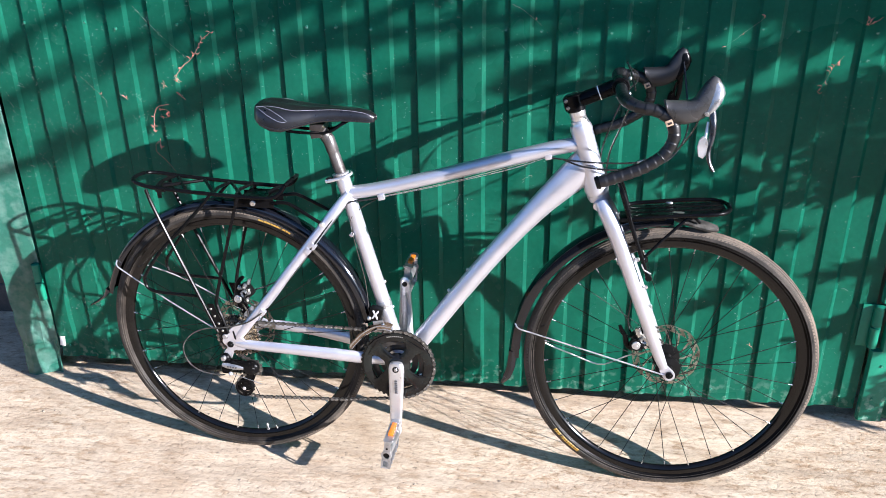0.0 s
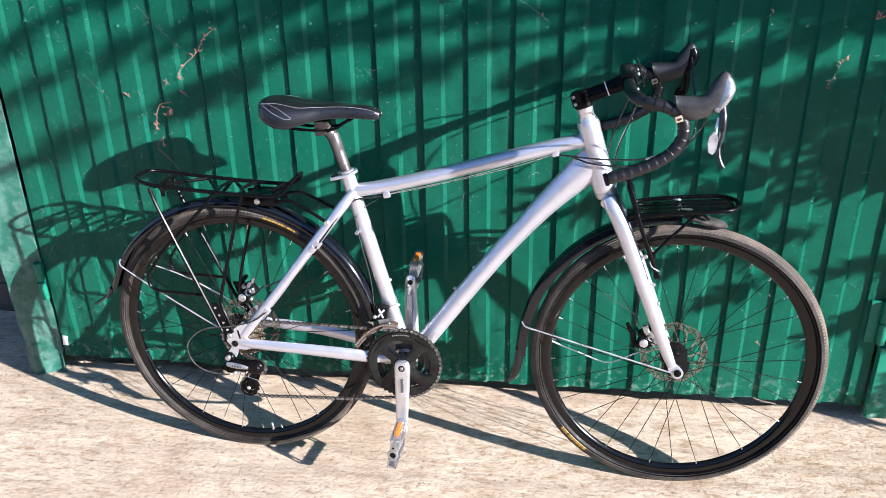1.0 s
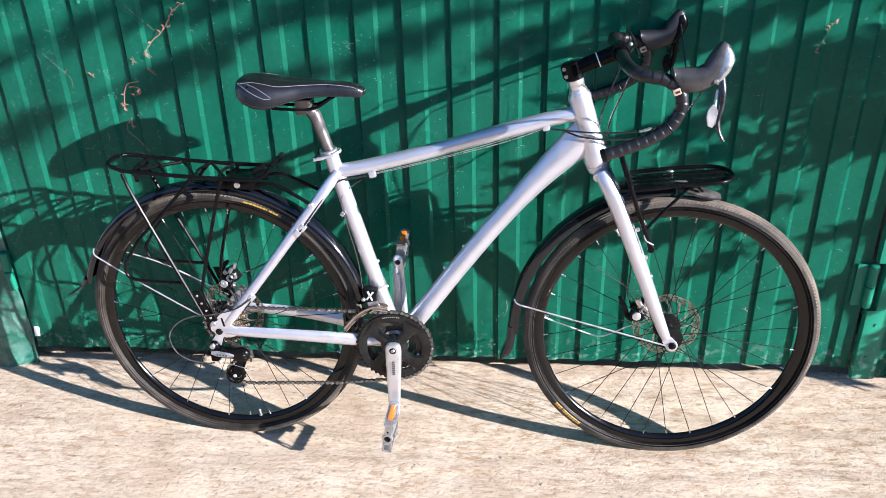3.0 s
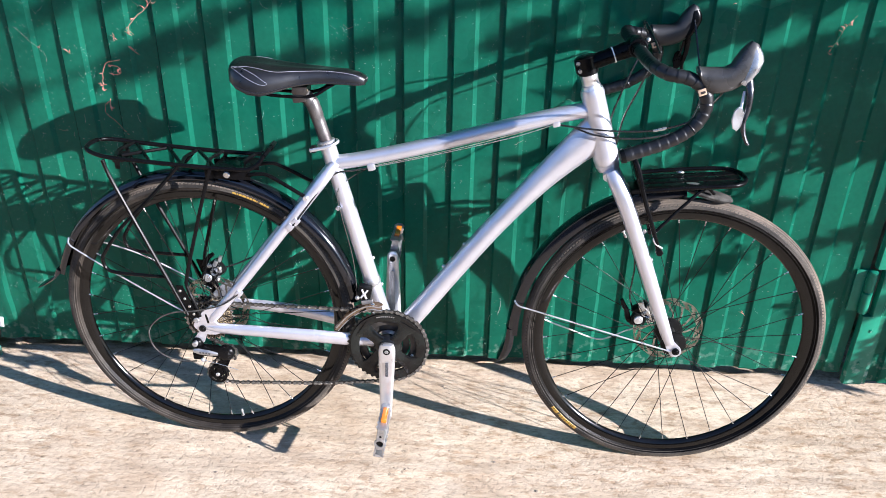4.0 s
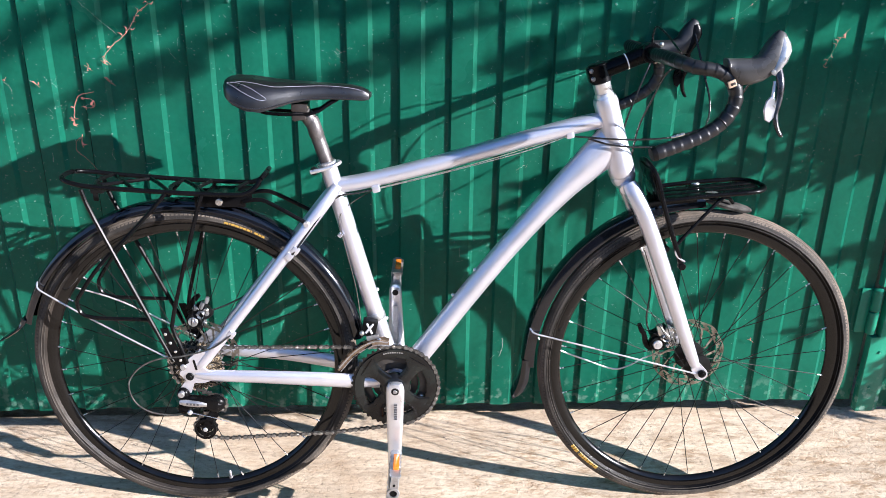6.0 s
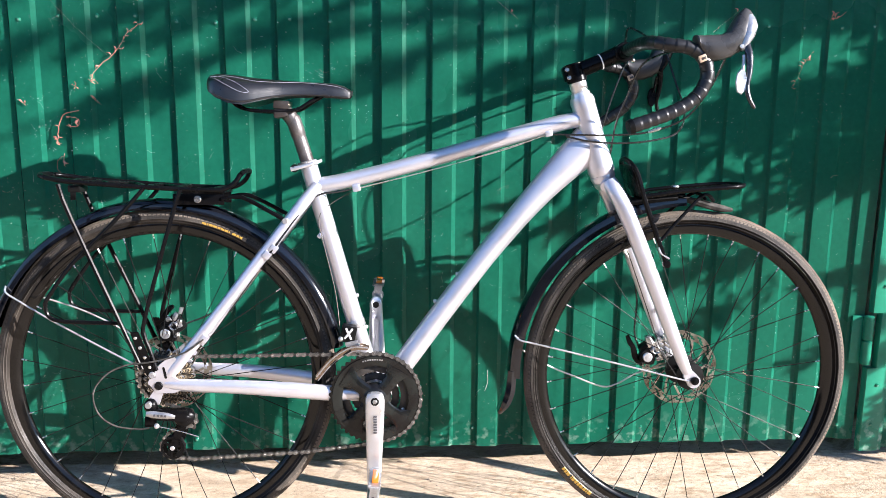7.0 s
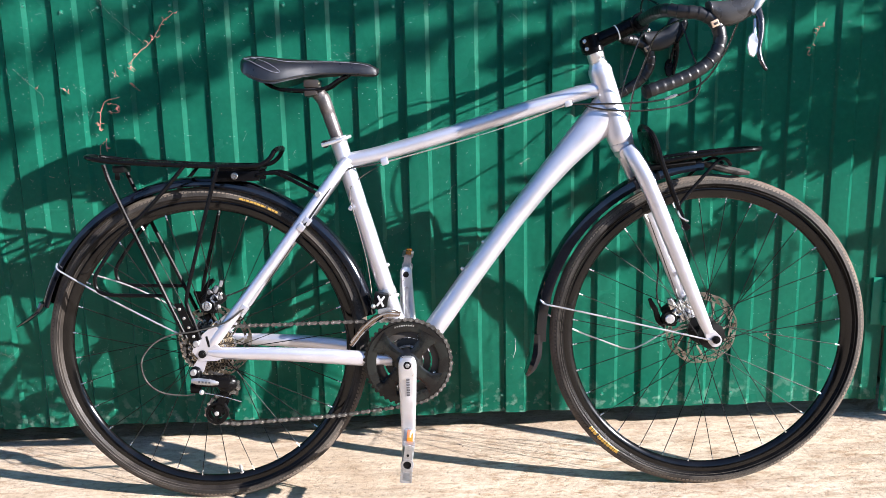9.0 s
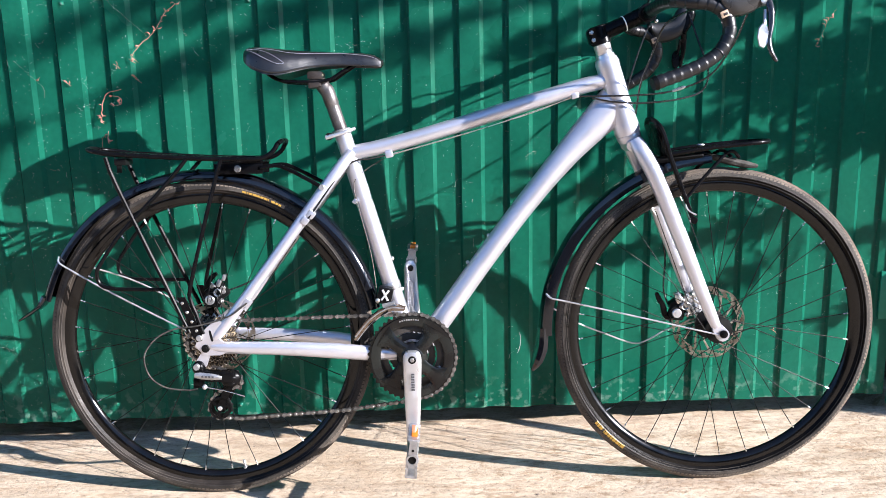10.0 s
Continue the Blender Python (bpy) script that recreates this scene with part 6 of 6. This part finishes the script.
for x, z in ((-1.019, 0.925), (-0.974, 0.892), (-1.136, 0.889), (-0.983, 0.936), (0.56, 0.235)):
    tendril([(x - 0.008, z + 0.005), (x, z), (x + 0.007, z - 0.006)], "scrap of reddish dry leaf stuck to the gate", r=0.0018, curls=2)
# fluff and chaff, too small to count
bm = bmesh.new()
spots = [(-1.48 + 2.28 * random.random() ** 1.8, random.uniform(0.12, 1.25)) for k in range(230)]
for k in range(3000):
    if k % 3:
        px, pz = random.choice(spots)
        x, z = px + random.gauss(0, 0.028), pz + random.gauss(0, 0.028)
    else:
        x, z = -1.48 + 2.28 * random.random() ** 2.0, random.uniform(0.12, 1.25)
    if not (-1.48 < x < 0.82 and z > 0.1):
        continue
    a, kind = random.uniform(0, 3.14), random.random()
    if kind < 0.58:
        half, r, curl = random.uniform(0.0003, 0.0011), random.uniform(0.00022, 0.0005), 0.2
    elif kind < 0.93:
        half, r, curl = random.uniform(0.0010, 0.0026), random.uniform(0.00020, 0.00034), 0.6
    else:
        half, r, curl = random.uniform(0.004, 0.013), random.uniform(0.00013, 0.00022), 0.55
    d = Vector((math.cos(a) * half, 0, math.sin(a) * half))
    y = float(np.interp(x, FACE_X, FACE_Y)) - 0.0032
    c = Vector((x, y, z))
    bend = Vector((-d.z, 0, d.x)) * random.uniform(-curl, curl)
    sweep(bm, [c - d, c + bend + Vector((0, -0.0006, 0)), c + d], [r, r, r * 0.6], n=3, mat=0 if random.random() < 0.88 else 1)
tagged(new("chaff", mesh_of("chaff", bm, [FLUFF, STRAW])), "white fluff and seed scraps stuck to the gate", "dry plant", kind="stuff")
# grit on the slab
bm = bmesh.new()
for k in range(130):
    x, y = random.uniform(-1.9, 1.3), random.uniform(-1.15, -0.02)
    r = random.choice((0.0012, 0.0016, 0.002, 0.0025, 0.0034))
    made = bmesh.ops.create_icosphere(bm, subdivisions=1, radius=r, matrix=pose(x, y, ground_height(x, y) + r * 0.3, 0, 0, random.uniform(0, 360)) @ Matrix.Diagonal((1.3, 1, 0.6, 1)))
GRIT = shader("grit", (0.22, 0.18, 0.14), 0.95, 0, 0.5, 60, 300)
tagged(new("grit", mesh_of("grit", bm, GRIT)), "scattered grit on the concrete yard", "grit", kind="stuff")


# the tree beside the yard, whose low limbs shade the gate
def shade_point(x, z, far):
    """The place, far metres towards the sun, that shades (x, z) of the gate."""
    return Vector((x, 0, z)) + TO_SUN * far


TRUNK = Vector((5.4, -1.75, 0))
tree = thing("tree", "broad tree with low leafy limbs beside the concrete yard", "tree", Matrix.Translation(TRUNK))
trunk_bm, crown_bm = bmesh.new(), bmesh.new()
sweep(trunk_bm, spline([(0, 0, -0.05), (0.02, 0.01, 0.3), (-0.03, 0.02, 1.4), (-0.06, 0.0, 2.8), (0.05, -0.05, 4.2), (0.1, -0.1, 5.4)], 4), [0.30, 0.21, 0.18, 0.15, 0.10, 0.05], n=14)
part("trunk", trunk_bm, BARK, tree)


def leaf(bm, at, along_x, along_z, length, half):
    """One narrow leaf; its flat lies mostly across the light."""
    d = Vector((along_x, random.uniform(-0.35, 0.35), along_z)).normalized()
    s = d.cross(Vector((random.uniform(-0.3, 0.3), 1, random.uniform(-0.3, 0.3)))).normalized()
    v = [bm.verts.new(at), bm.verts.new(at + d * length * 0.35 + s * half), bm.verts.new(at + d * length * 0.35 - s * half), bm.verts.new(at + d * length * 0.75 + s * half * 0.7), bm.verts.new(at + d * length * 0.75 - s * half * 0.7), bm.verts.new(at + d * length)]
    for q in ((0, 1, 2), (1, 3, 4, 2), (3, 5, 4)):
        bm.faces.new([v[i] for i in q])


def sprig(x, z, far, size, slope, leaves):
    """A leafy twig whose shade lies about (x, z), rising with the slope."""
    a = radians(slope)
    dx, dz = math.cos(a), math.sin(a)
    o = shade_point(x, z, far) - TRUNK
    half = Vector((dx, random.uniform(-0.2, 0.2), dz)) * size / 2
    sweep(crown_bm, [o - half, o + Vector((0, 0, 0.006)), o + half], [0.0012, 0.0018, 0.0028], n=4, mat=1)
    for k in range(leaves):
        t = random.uniform(-1, 1)
        b = a + math.pi + random.choice((-1, 1)) * radians(random.uniform(5, 42))
        leaf(crown_bm, o + half * t, math.cos(b), math.sin(b), random.uniform(0.035, 0.075), random.uniform(0.006, 0.0115))


def limb(x0, z0, x1, z1, width, near, count, leaves=13, size=0.15):
    """A limb that shades the gate from (x0, z0) to (x1, z1), and its sprigs."""
    end = Vector((-0.04, 0, min(3.4, 1.75 + z1 * 0.9)))
    p = [shade_point(x0, z0, near) - TRUNK, shade_point((x0 + x1) / 2, (z0 + z1) / 2, near + 0.1) - TRUNK, shade_point(x1, z1, near + 0.25) - TRUNK]
    p += [p[2].lerp(end, 0.35) + Vector((0, 0, 0.12)), p[2].lerp(end, 0.7) + Vector((0, 0, 0.1)), end]
    bm = bmesh.new()
    sweep(bm, spline(p, 5), [0.003, 0.006, 0.011, 0.022, 0.04, 0.06], n=8)
    part("limb", bm, BARK, tree)
    for k in range(count):
        t = random.random()
        sprig(x0 + (x1 - x0) * t, z0 + (z1 - z0) * t + random.uniform(-width, width), near + random.uniform(-0.25, 0.35), size * random.uniform(0.6, 1.3), math.degrees(math.atan2(z1 - z0, x1 - x0)) + random.uniform(-9, 14), leaves)


limb(-1.56, 0.66, -0.74, 0.99, 0.028, 3.4, 9)
limb(-1.52, 0.87, -0.80, 1.12, 0.030, 3.5, 8)
limb(-1.50, 1.00, -0.90, 1.24, 0.028, 3.6, 6)
limb(-1.00, 0.86, -0.36, 1.13, 0.040, 2.9, 11)
limb(-0.86, 1.04, -0.05, 1.30, 0.065, 3.0, 16)
limb(-0.64, 0.86, -0.22, 1.01, 0.032, 2.9, 8)
limb(-0.30, 1.10, 0.55, 1.36, 0.050, 2.3, 17, 10)
limb(-0.14, 0.92, 0.44, 1.13, 0.034, 2.2, 17, 11)
limb(0.18, 0.90, 0.60, 1.06, 0.026, 1.5, 12, 11)
limb(0.08, 0.85, 0.40, 1.00, 0.034, 1.5, 15, 11)
limb(0.20, 0.70, 0.86, 0.99, 0.036, 1.10, 18, 11)
limb(0.66, 0.75, 1.12, 0.90, 0.042, 1.20, 32, 12)
limb(0.66, 0.87, 1.14, 1.02, 0.050, 1.30, 30, 12)
limb(0.22, 0.605, 0.90, 0.855, 0.026, 1.05, 13, 10)
limb(0.44, 0.62, 0.92, 0.76, 0.030, 1.0, 9, 11)
limb(0.62, 0.90, 1.10, 1.06, 0.030, 1.4, 19, 11)
limb(0.42, 0.86, 0.92, 1.02, 0.050, 1.3, 19, 11)
limb(0.60, 1.08, 1.20, 1.30, 0.060, 1.5, 27, 11)
# hanging sprigs lower down
for x0, z0, x1, z1, n in ((0.08, 0.42, 0.28, 0.50, 6), (0.30, 0.45, 0.48, 0.55, 7), (0.42, 0.37, 0.60, 0.45, 4), (0.72, 0.45, 0.86, 0.50, 3), (0.50, 0.50, 0.62, 0.56, 6), (0.05, 0.60, 0.16, 0.67, 4), (0.30, 0.60, 0.38, 0.66, 3), (-0.08, 0.62, 0.10, 0.70, 4), (0.87, 0.10, 1.05, 0.26, 19), (0.88, 0.28, 1.1, 0.42, 19), (0.90, 0.03, 1.12, 0.14, 17), (0.93, 0.20, 1.12, 0.30, 15), (0.86, 0.73, 1.1, 0.80, 15), (0.89, 0.50, 1.1, 0.66, 10), (0.73, 0.27, 0.88, 0.37, 7)):
    for k in range(n):
        t = (k + random.random()) / n
        sprig(x0 + (x1 - x0) * t, z0 + (z1 - z0) * t + random.uniform(-0.012, 0.012), 1.25 + random.uniform(-0.1, 0.15), 0.11, math.degrees(math.atan2(z1 - z0, x1 - x0)) + random.uniform(-8, 8), 10)
# the rest of the crown, higher up
for k in range(420):
    a, r, h = random.uniform(0, 6.28), random.uniform(0.3, 2.2), random.uniform(3.9, 6.6)
    o = Vector((r * math.cos(a), r * math.sin(a), h))
    for j in range(9):
        b = random.uniform(0, 6.28)
        leaf(crown_bm, o + Vector((random.uniform(-0.18, 0.18), random.uniform(-0.18, 0.18), random.uniform(-0.12, 0.12))), math.cos(b), math.sin(b), random.uniform(0.08, 0.14), random.uniform(0.02, 0.035))
part("crown", crown_bm, [LEAF, BARK], tree, "narrow green leaves", False)
